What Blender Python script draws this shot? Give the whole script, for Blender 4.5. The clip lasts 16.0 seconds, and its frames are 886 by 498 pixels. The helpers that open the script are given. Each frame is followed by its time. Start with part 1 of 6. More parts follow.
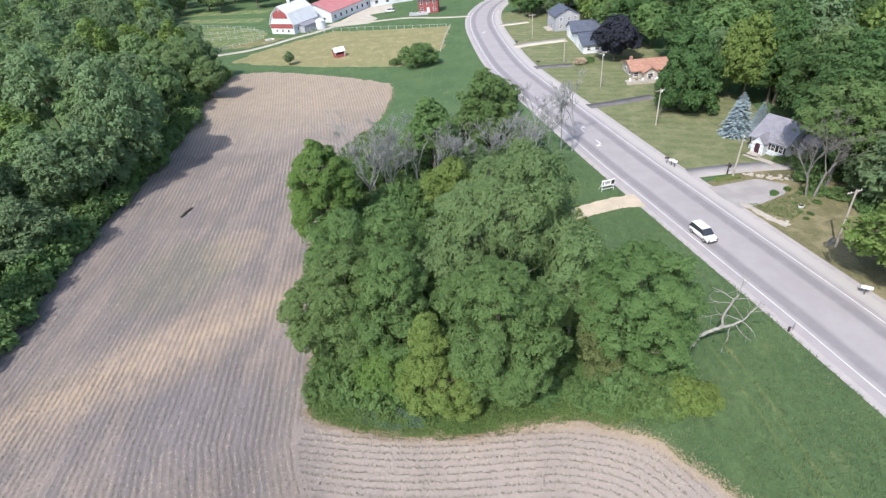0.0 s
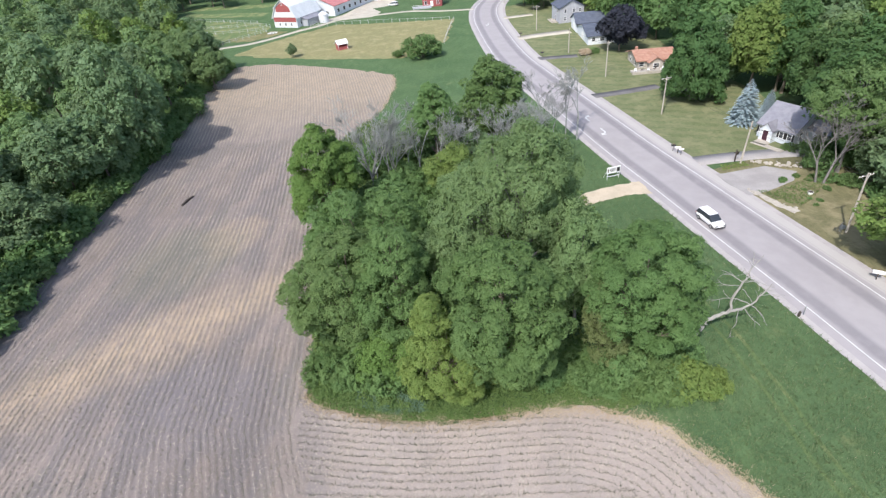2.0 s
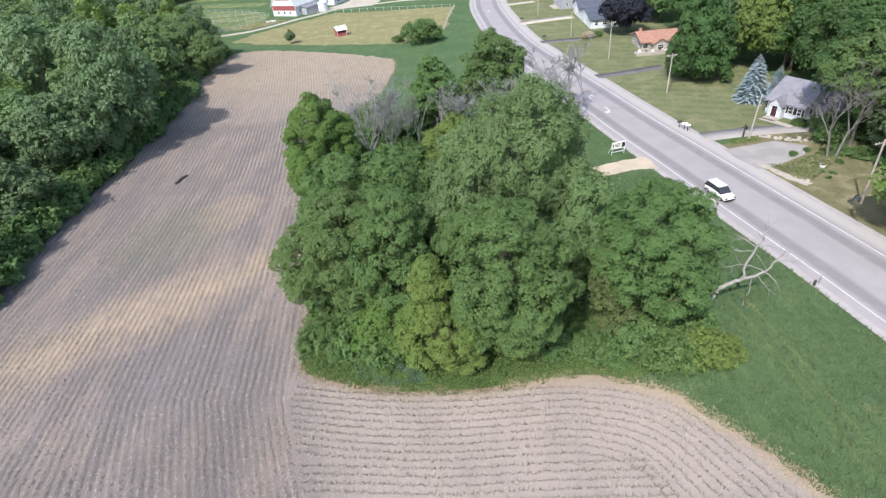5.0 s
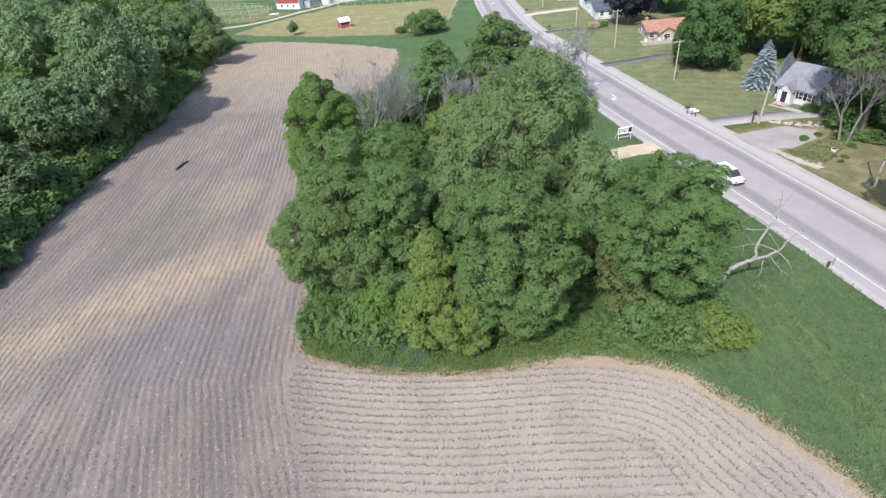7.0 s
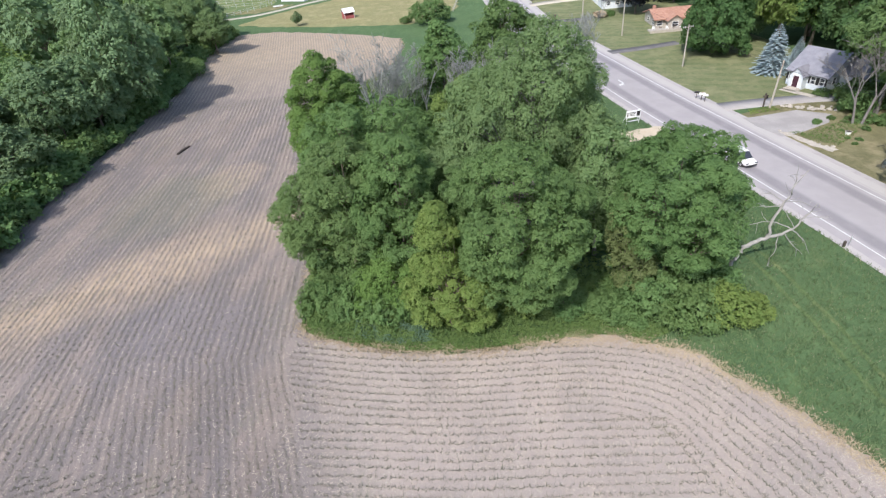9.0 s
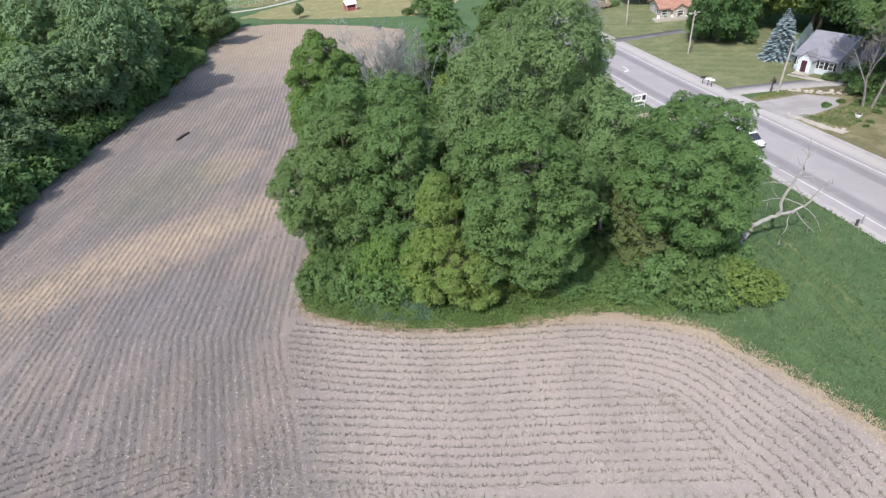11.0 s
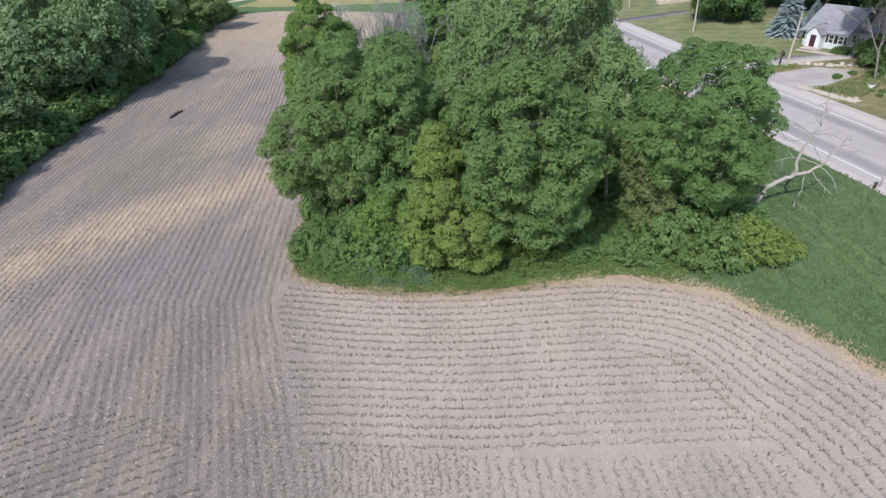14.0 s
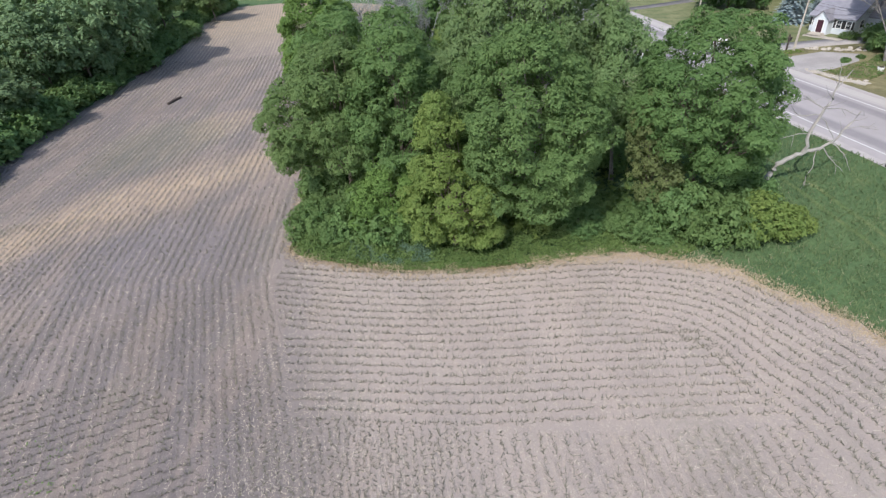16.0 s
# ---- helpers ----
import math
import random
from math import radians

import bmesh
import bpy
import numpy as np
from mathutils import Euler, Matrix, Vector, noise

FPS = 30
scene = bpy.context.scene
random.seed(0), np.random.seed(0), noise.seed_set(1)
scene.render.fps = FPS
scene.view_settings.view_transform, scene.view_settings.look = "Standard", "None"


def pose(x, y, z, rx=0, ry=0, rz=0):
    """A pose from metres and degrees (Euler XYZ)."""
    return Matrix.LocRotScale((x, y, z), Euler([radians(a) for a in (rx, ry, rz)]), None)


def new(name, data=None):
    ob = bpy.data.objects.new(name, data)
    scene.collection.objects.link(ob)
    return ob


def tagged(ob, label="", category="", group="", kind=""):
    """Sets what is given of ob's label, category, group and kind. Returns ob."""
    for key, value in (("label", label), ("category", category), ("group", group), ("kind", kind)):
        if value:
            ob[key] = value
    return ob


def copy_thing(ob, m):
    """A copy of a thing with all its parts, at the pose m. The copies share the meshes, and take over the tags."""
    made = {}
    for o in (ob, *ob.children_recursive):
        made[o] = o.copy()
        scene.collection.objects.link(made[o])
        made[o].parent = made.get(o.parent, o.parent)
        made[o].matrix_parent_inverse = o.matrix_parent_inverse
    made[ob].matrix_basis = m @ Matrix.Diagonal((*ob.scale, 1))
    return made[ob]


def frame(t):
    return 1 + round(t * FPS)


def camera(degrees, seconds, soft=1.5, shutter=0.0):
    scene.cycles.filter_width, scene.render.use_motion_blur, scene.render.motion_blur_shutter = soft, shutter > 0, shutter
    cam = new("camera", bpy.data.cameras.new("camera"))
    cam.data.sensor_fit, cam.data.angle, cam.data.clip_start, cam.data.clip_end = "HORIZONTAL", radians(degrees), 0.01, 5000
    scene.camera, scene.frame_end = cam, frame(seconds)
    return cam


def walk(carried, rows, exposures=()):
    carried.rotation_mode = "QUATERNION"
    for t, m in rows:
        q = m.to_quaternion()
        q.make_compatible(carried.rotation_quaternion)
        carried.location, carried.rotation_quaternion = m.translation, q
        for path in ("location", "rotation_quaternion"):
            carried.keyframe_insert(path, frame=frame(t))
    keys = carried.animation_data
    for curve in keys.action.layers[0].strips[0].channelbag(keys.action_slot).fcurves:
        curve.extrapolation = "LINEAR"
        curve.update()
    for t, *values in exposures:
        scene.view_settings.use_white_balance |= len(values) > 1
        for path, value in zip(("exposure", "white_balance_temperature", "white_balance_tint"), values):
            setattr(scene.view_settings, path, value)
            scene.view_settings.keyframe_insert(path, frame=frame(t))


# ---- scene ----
cam = camera(79.7, 16.0, soft=1.3)
METRES, EYE, TILT, LEAN, TURN = 21.0, 46.9, -34.6, 4.9, 0.0
ROWS = [
    (0.0, 0.0, 0.0, 0.0, 0.0, 0.0, -0.0),
    (0.5, 0.0017, 0.007, -0.0147, 0.12, -0.03, -0.03),
    (1.0, 0.0026, 0.0175, -0.0347, 0.19, -0.05, -0.02),
    (1.5, 0.0042, 0.0332, -0.0597, 0.27, -0.08, -0.02),
    (2.0, 0.0065, 0.0524, -0.0895, 0.39, -0.11, -0.06),
    (2.5, 0.0081, 0.074, -0.1207, 0.13, -0.12, 0.13),
    (3.0, 0.0115, 0.0976, -0.1517, -0.01, -0.1, 0.21),
    (3.5, 0.0139, 0.1171, -0.1805, 0.25, -0.12, 0.08),
    (4.0, 0.013, 0.1351, -0.2097, 0.5, -0.14, -0.03),
    (6.5, 0.0114, 0.2197, -0.3405, 0.47, -0.15, 0.06),
    (7.0, 0.0105, 0.2344, -0.3685, 0.83, -0.17, -0.17),
    (7.5, 0.0095, 0.2489, -0.3974, 1.03, -0.21, -0.3),
    (8.0, 0.0085, 0.2645, -0.4262, 1.16, -0.23, -0.37),
    (8.5, 0.0074, 0.2792, -0.4501, 1.14, -0.24, -0.34),
    (9.0, 0.006, 0.299, -0.4755, 1.23, -0.25, -0.38),
    (11.5, 0.0058, 0.3728, -0.6101, 1.47, -0.2, -0.46),
    (12.0, 0.0066, 0.3909, -0.6383, 1.44, -0.18, -0.45),
    (12.5, 0.0064, 0.4103, -0.6669, 1.4, -0.15, -0.42),
    (13.0, 0.0066, 0.4295, -0.6966, 1.48, -0.13, -0.43),
    (13.5, 0.0073, 0.4484, -0.7252, 1.5, -0.11, -0.42),
    (14.0, 0.0081, 0.4662, -0.7527, 1.51, -0.1, -0.4),
    (14.5, 0.0088, 0.4844, -0.7804, 1.55, -0.07, -0.43),
    (15.0, 0.0079, 0.5006, -0.8066, 1.54, -0.06, -0.43),
    (15.5, 0.0082, 0.5155, -0.8315, 1.57, -0.05, -0.44),
    (16.0, 0.0079, 0.5247, -0.8488, 1.64, -0.05, -0.49),
]
walk(cam, [(t, pose(0, 0, EYE, TILT, LEAN, TURN) @ pose(METRES * x, METRES * y, METRES * z, 90 + pitch, roll, yaw)) for t, x, y, z, yaw, pitch, roll in ROWS],
     exposures=[(0.0, 0.76), (6.5, 0.745), (12.0, 0.66), (16.0, 0.565)])

# ---- world and light ----
SUN_TO = Vector((-0.36, -0.68, 0.92)).normalized()      # towards the sun
world = bpy.data.worlds.new("sky")
scene.world = world
world.use_nodes = True
wn = world.node_tree
sky = wn.nodes.new("ShaderNodeTexSky")
sky.sky_type = "NISHITA"
sky.sun_disc = False
sky.sun_elevation = math.asin(SUN_TO.z)
sky.sun_rotation = math.atan2(SUN_TO.x, SUN_TO.y)
sky.dust_density = 2.0
wn.links.new(sky.outputs[0], wn.nodes["Background"].inputs[0])
wn.nodes["Background"].inputs[1].default_value = 0.15
sun_data = bpy.data.lights.new("sun", "SUN")
sun_data.energy, sun_data.angle, sun_data.color = 2.7, radians(0.6), (1.0, 0.96, 0.91)
sun = new("sun", sun_data)
sun.rotation_euler = SUN_TO.to_track_quat("Z", "Y").to_euler()


# ---- helpers for building ----
def sstep(v):
    v = np.clip(v, 0, 1)
    return v * v * (3 - 2 * v)


def land(x, y):
    """Height of the land, which dips at the near end of the field and swells to the west."""
    return (-1.5 * np.exp(-((x - 5) ** 2 / 24 ** 2 + (y - 19) ** 2 / 19 ** 2))
            + 1.0 * np.exp(-((x + 36) ** 2 / 19 ** 2 + (y - 48) ** 2 / 22 ** 2))
            + 2.0 * sstep((-54 - x) / 25) * sstep((190 - y) / 50))


def mesh_from(name, verts, faces, mats, parent=None, smooth=False):
    """One mesh object from arrays of points and equal-sided faces."""
    verts, faces = np.asarray(verts, "f"), np.asarray(faces, "i")
    me = bpy.data.meshes.new(name)
    me.vertices.add(len(verts))
    me.vertices.foreach_set("co", verts.ravel())
    k = faces.shape[1]
    me.loops.add(faces.size)
    me.loops.foreach_set("vertex_index", faces.ravel())
    me.polygons.add(len(faces))
    me.polygons.foreach_set("loop_start", np.arange(0, faces.size, k, dtype="i"))
    me.polygons.foreach_set("loop_total", np.full(len(faces), k, "i"))
    if smooth:
        me.polygons.foreach_set("use_smooth", np.ones(len(faces), bool))
    me.update(calc_edges=True)
    me.materials.append(mats)
    ob = new(name, me)
    if parent:
        ob.parent = parent
    return ob


def part(name, bm, material, parent=None, label=""):
    """Links a bmesh as one mesh object under a thing or a part."""
    bmesh.ops.recalc_face_normals(bm, faces=bm.faces[:])
    me = bpy.data.meshes.new(name)
    bm.to_mesh(me)
    bm.free()
    me.materials.append(material)
    ob = new(name, me)
    if parent:
        ob.parent = parent
    if label:
        ob["label"] = label
    return ob


def thing(name, x, y, turn=0.0, label="", category="", group="", z=None):
    ob = new(name)
    ob.empty_display_size = 0.3
    ob.matrix_basis = pose(x, y, land(x, y) + 0.02 if z is None else z, 0, 0, turn)
    return tagged(ob, label, category, group)


def box(bm, x0, x1, y0, y1, z0, z1, bevel=0.0):
    r = bmesh.ops.create_cube(bm, size=1)
    for v in r["verts"]:
        v.co = Vector((x0 + (v.co.x + .5) * (x1 - x0), y0 + (v.co.y + .5) * (y1 - y0), z0 + (v.co.z + .5) * (z1 - z0)))
    if bevel:
        es = {e for v in r["verts"] for e in v.link_edges}
        bmesh.ops.bevel(bm, geom=list(es), offset=bevel, segments=1, affect="EDGES")
    return bm


def boxed(*a, bevel=0.0):
    return box(bmesh.new(), *a, bevel=bevel)


def rod(bm, a, b, r0, r1, sides=8):
    a, b = Vector(a), Vector(b)
    d = b - a
    m = Matrix.Translation((a + b) / 2) @ d.to_track_quat("Z", "Y").to_matrix().to_4x4()
    bmesh.ops.create_cone(bm, cap_ends=True, segments=sides, radius1=r0, radius2=r1, depth=d.length, matrix=m)
    return bm


def prism(bm, outline, y0, y1):
    """A solid from an outline in x and z, drawn out along y."""
    a = [bm.verts.new((x, y0, z)) for x, z in outline]
    b = [bm.verts.new((x, y1, z)) for x, z in outline]
    n = len(outline)
    bm.faces.new(a)
    bm.faces.new(b[::-1])
    for i in range(n):
        bm.faces.new((a[i], b[i], b[(i + 1) % n], a[(i + 1) % n]))
    return bm


def spline(pts, per=8):
    """A smooth line through points."""
    p = np.array(pts, float)
    p = np.vstack([2 * p[0] - p[1], p, 2 * p[-1] - p[-2]])
    out = []
    for i in range(1, len(p) - 2):
        for t in np.linspace(0, 1, per, endpoint=False):
            out.append(0.5 * (2 * p[i] + (p[i + 1] - p[i - 1]) * t + (2 * p[i - 1] - 5 * p[i] + 4 * p[i + 1] - p[i + 2]) * t * t
                              + (3 * p[i] - p[i - 1] - 3 * p[i + 1] + p[i + 2]) * t ** 3))
    out.append(p[-2])
    return np.array(out)


def beside(line, off):
    """The line moved off metres to its right."""
    d = np.gradient(line, axis=0)
    d /= np.linalg.norm(d, axis=1)[:, None]
    return line + off * np.stack([d[:, 1], -d[:, 0]], 1)


def inside(px, py, poly):
    res = np.zeros(np.shape(px), bool)
    n = len(poly)
    for i in range(n):
        (x0, y0), (x1, y1) = poly[i], poly[i - 1]
        if y0 == y1:
            continue
        res ^= ((y0 > py) != (y1 > py)) & (px < (x1 - x0) * (py - y0) / (y1 - y0) + x0)
    return res


def sheet(name, poly, material, lift, step=4.0, parent=None, skirt=True):
    """A patch of ground with the given outline, laid on the land and lifted by a few centimetres."""
    bm = bmesh.new()
    bm.faces.new([bm.verts.new((float(x), float(y), 0)) for x, y in poly])
    bm.normal_update()
    bmesh.ops.triangulate(bm, faces=bm.faces[:])
    lo, hi = np.min(poly, 0), np.max(poly, 0)
    for k in (0, 1):
        for c in np.arange(math.ceil(lo[k] / step) * step, hi[k], step):
            co, no = [0, 0, 0], [0, 0, 0]
            co[k], no[k] = float(c), 1
            bmesh.ops.bisect_plane(bm, geom=bm.verts[:] + bm.edges[:] + bm.faces[:], plane_co=co, plane_no=no, dist=1e-4)
    for v in bm.verts:
        v.co.z = float(land(v.co.x, v.co.y)) + lift
    for f in bm.faces:
        f.normal_update()
        if f.normal.z < 0:
            f.normal_flip()
    if skirt:
        rim = [e for e in bm.edges if e.is_boundary]
        ex = bmesh.ops.extrude_edge_only(bm, edges=rim)["geom"]
        for v in ex:
            if isinstance(v, bmesh.types.BMVert):
                v.co.z -= lift + 0.05
    me = bpy.data.meshes.new(name)
    bm.to_mesh(me)
    bm.free()
    me.materials.append(material)
    for p in me.polygons:
        p.use_smooth = not skirt
    ob = new(name, me)
    if parent:
        ob.parent = parent
    return ob


def ribbon(name, line, half0, half1, material, lift, parent=None, thick=0.0):
    """A strip beside a line, from half0 to half1 metres to its right."""
    a, b = beside(line, half0), beside(line, half1)
    v, f = [], []
    for i, (p, q) in enumerate(zip(a, b)):
        for w in (p, q):
            v.append((w[0], w[1], land(w[0], w[1]) + lift))
    n = len(a)
    for i in range(n - 1):
        f.append((2 * i, 2 * i + 1, 2 * i + 3, 2 * i + 2))
    if thick:
        k = len(v)
        v += [(x, y, z - thick) for x, y, z in v]
        for i in range(n - 1):
            f.append((2 * i, 2 * i + 2, k + 2 * i + 2, k + 2 * i))
            f.append((2 * i + 1, k + 2 * i + 1, k + 2 * i + 3, 2 * i + 3))
    return mesh_from(name, v, f, material, parent)


# ---- materials ----
class Mat:
    """A short way to write node materials."""
    def __init__(self, name, rough=0.9, spec=0.3, metal=0.0):
        self.m = bpy.data.materials.new(name)
        self.m.use_nodes = True
        self.t = self.m.node_tree
        self.b = self.t.nodes["Principled BSDF"]
        self.b.inputs["Roughness"].default_value = rough
        self.b.inputs["Specular IOR Level"].default_value = spec
        self.b.inputs["Metallic"].default_value = metal
        self.co = self.t.nodes.new("ShaderNodeTexCoord").outputs["Object"]

    def link(self, a, b):
        if isinstance(a, bpy.types.NodeSocket):
            self.t.links.new(a, b)
        else:
            b.default_value = a

    def noise(self, scale, detail=4, rough=0.6, co=None, stretch=None):
        n = self.t.nodes.new("ShaderNodeTexNoise")
        n.inputs["Scale"].default_value, n.inputs["Detail"].default_value, n.inputs["Roughness"].default_value = scale, detail, rough
        co = co or self.co
        if stretch:
            mp = self.t.nodes.new("ShaderNodeMapping")
            mp.inputs["Scale"].default_value = stretch
            self.t.links.new(co, mp.inputs[0])
            co = mp.outputs[0]
        self.t.links.new(co, n.inputs["Vector"])
        return n.outputs[0]

    def math(self, op, a, b=0.0, c=0.0):
        n = self.t.nodes.new("ShaderNodeMath")
        n.operation = op
        for v, i in zip((a, b, c), n.inputs):
            self.link(v, i)
        return n.outputs[0]

    def ramp(self, v, a, b, lo=0.0, hi=1.0):
        n = self.t.nodes.new("ShaderNodeMapRange")
        n.interpolation_type = "SMOOTHSTEP"
        self.link(v, n.inputs[0])
        for i, x in enumerate((a, b, lo, hi)):
            n.inputs[i + 1].default_value = x
        return n.outputs[0]

    def mix(self, f, a, b, kind="MIX"):
        n = self.t.nodes.new("ShaderNodeMix")
        n.data_type, n.blend_type = "RGBA", kind
        self.link(f, n.inputs[0])
        for v, i in ((a, n.inputs[6]), (b, n.inputs[7])):
            self.link((*v, 1) if isinstance(v, tuple) else v, i)
        return n.outputs[2]

    def xyz(self, co=None):
        n = self.t.nodes.new("ShaderNodeSeparateXYZ")
        self.t.links.new(co or self.co, n.inputs[0])
        return n.outputs

    def wobble(self, amount, scale):
        """Coordinates pushed about by noise."""
        n = self.t.nodes.new("ShaderNodeTexNoise")
        n.inputs["Scale"].default_value = scale
        self.t.links.new(self.co, n.inputs["Vector"])
        v = self.t.nodes.new("ShaderNodeVectorMath")
        v.operation = "MULTIPLY_ADD"
        self.t.links.new(n.outputs["Color"], v.inputs[0])
        v.inputs[1].default_value = (amount,) * 3
        self.t.links.new(self.co, v.inputs[2])
        return v.outputs[0]

    def rand(self):
        return self.t.nodes.new("ShaderNodeObjectInfo").outputs["Random"]

    def island(self):
        return self.t.nodes.new("ShaderNodeNewGeometry").outputs["Random Per Island"]

    def done(self, colour, bump=None, strength=0.3, dist=0.05, rough=None):
        self.link((*colour, 1) if isinstance(colour, tuple) else colour, self.b.inputs["Base Color"])
        if rough is not None:
            self.link(rough, self.b.inputs["Roughness"])
        if bump is not None:
            n = self.t.nodes.new("ShaderNodeBump")
            n.inputs["Strength"].default_value, n.inputs["Distance"].default_value = strength, dist
            self.t.links.new(bump, n.inputs["Height"])
            self.t.links.new(n.outputs[0], self.b.inputs["Normal"])
        return self.m


def plain(name, a, b, scale=3.0, rough=0.7, spec=0.3, metal=0.0, fine=40.0, bump=0.15):
    """A surface of two close tones in coarse and fine variation."""
    k = Mat(name, rough, spec, metal)
    c = k.mix(k.ramp(k.noise(scale), .3, .7), a, b)
    f = k.noise(fine, 2)
    c = k.mix(k.math("MULTIPLY", k.ramp(f, .35, .75), .25), c, tuple(x * .6 for x in a))
    return k.done(c, f, bump, .01)


def leafy(name, a, b, warm, through_light=0.42, clump=0.35):
    """Leaves: tone by leaf, by clump and by tree, with light shining through."""
    k = Mat(name, 0.7, 0.12)
    c = k.mix(k.ramp(k.noise(clump, 3), .35, .65), a, b)
    c = k.mix(k.math("MULTIPLY", k.island(), .5), c, warm)
    hs = k.t.nodes.new("ShaderNodeHueSaturation")
    k.link(k.ramp(k.rand(), 0, 1, .493, .506), hs.inputs["Hue"])
    k.link(k.ramp(k.rand(), 0, 1, .95, 1.12), hs.inputs["Value"])
    k.link(c, hs.inputs["Color"])
    c = hs.outputs[0]
    k.link(c, k.b.inputs["Base Color"])
    tr = k.t.nodes.new("ShaderNodeBsdfTranslucent")
    k.link(k.mix(.45, c, (.2, .27, .06)), tr.inputs[0])
    mx = k.t.nodes.new("ShaderNodeMixShader")
    mx.inputs[0].default_value = through_light
    k.t.links.new(k.b.outputs[0], mx.inputs[1])
    k.t.links.new(tr.outputs[0], mx.inputs[2])
    k.t.links.new(mx.outputs[0], k.t.nodes["Material Output"].inputs[0])
    return k.m


M_MAPLE = leafy("maple leaves", (.112, .198, .072), (.138, .232, .086), (.178, .262, .104))
M_WILLOW = leafy("willow leaves", (.162, .254, .112), (.184, .280, .124), (.216, .302, .136))
M_DUSK = leafy("dark maple leaves", (.100, .178, .064), (.124, .208, .076), (.160, .238, .093))
M_YELLOW = leafy("yellowish leaves", (.176, .262, .074), (.156, .248, .072), (.240, .306, .102))
# lifted and blued: the distance haze over the woods is put into this colour
M_FOREST = leafy("hazed forest leaves", (.133, .211, .111), (.166, .253, .131), (.208, .280, .148))
M_WALNUT = leafy("walnut leaves", (.128, .214, .080), (.154, .246, .094), (.194, .272, .114))
M_FRESH = leafy("fresh green leaves", (.124, .234, .064), (.150, .264, .076), (.186, .288, .095))
M_OLIVE = leafy("olive leaves", (0.135, 0.180, 0.073), (0.155, 0.198, 0.082), (0.200, 0.222, 0.103))
M_SHRUB = leafy("shrub leaves", (.110, .202, .078), (.142, .238, .092), (.182, .266, .106))
M_DEEP = leafy("deep green leaves", (.064, .130, .050), (.084, .155, .058), (.108, .178, .068))
M_PURPLE = leafy("dark purple leaves", (.026, .029, .043), (.034, .037, .053), (.043, .045, .062), .1)
M_SPRUCE = leafy("blue needles", (.25, .33, .37), (.33, .42, .46), (.40, .49, .53), .15)
M_BARK = plain("bark", (.16, .13, .10), (.24, .20, .17), 2, .95, .1, fine=15, bump=.6)
M_GREYBARK = plain("grey bark", (.17, .16, .155), (.25, .24, .23), 2, .95, .1, fine=15, bump=.5)
M_DEAD = plain("bleached dead wood", (.28, .27, .255), (.38, .365, .345), 2, .95, .1, fine=15, bump=.5)
M_TWIG = plain("grey twigs", (.25, .26, .25), (.33, .345, .335), 2, .95, .1, fine=15, bump=.3)


def grass_material(name, a, b, dry, dry_at=.62, mow=None):
    k = Mat(name, .95, .1)
    c = k.mix(k.ramp(k.noise(.12, 5), .3, .7), a, b)
    c = k.mix(k.math("MULTIPLY", k.ramp(k.noise(1.3, 5, .7), .35, .7), .5), c, tuple(v * .62 for v in a))
    c = k.mix(k.ramp(k.noise(.22, 6, .7), dry_at - .06, dry_at + .12), c, dry)
    fine = k.noise(9, 4, .75)
    c = k.mix(k.ramp(k.noise(.45, 5, .7, stretch=(1.6, .5, 1)), .52, .72, 0, .5), c, tuple(v * 1.35 for v in b))
    c = k.mix(k.math("MULTIPLY", k.ramp(fine, .45, .75), .45), c, tuple(min(1, v * 1.7) for v in b))
    if mow:
        x, y, z = k.xyz(k.wobble(1.2, .15))
        w = k.math("SINE", k.math("MULTIPLY", k.math("ADD", k.math("MULTIPLY", x, mow[0]), k.math("MULTIPLY", y, mow[1])), mow[2]))
        c = k.mix(k.math("MULTIPLY", k.ramp(w, -.6, .6), .35), c, dry)
    return k.done(c, fine, .8, .12)


M_GRASS = grass_material("meadow grass", (.073, .126, .058), (.1, .157, .072), (.178, .203, .096), .65)
M_LAWN = grass_material("mown lawn", (.13, .155, .076), (.158, .182, .092), (.212, .215, .122), .52, (.35, .95, 1.9))
M_YARD = grass_material("dry yard grass", (.155, .15, .083), (.195, .18, .1), (.265, .235, .145), .5)
M_PASTURE = grass_material("dry pasture", (.225, .218, .11), (.255, .238, .122), (.30, .268, .15), .54)
M_VERGE = grass_material("verge grass", (.11, .165, .07), (.145, .195, .085), (.23, .235, .12), .5)
M_WORN = grass_material("trodden verge grass", (.092, .142, .058), (.118, .17, .072), (.18, .2, .095), .56)
M_RUT = grass_material("worn grass", (.15, .16, .075), (.19, .19, .09), (.25, .22, .13), .5)


ROW = 0.76


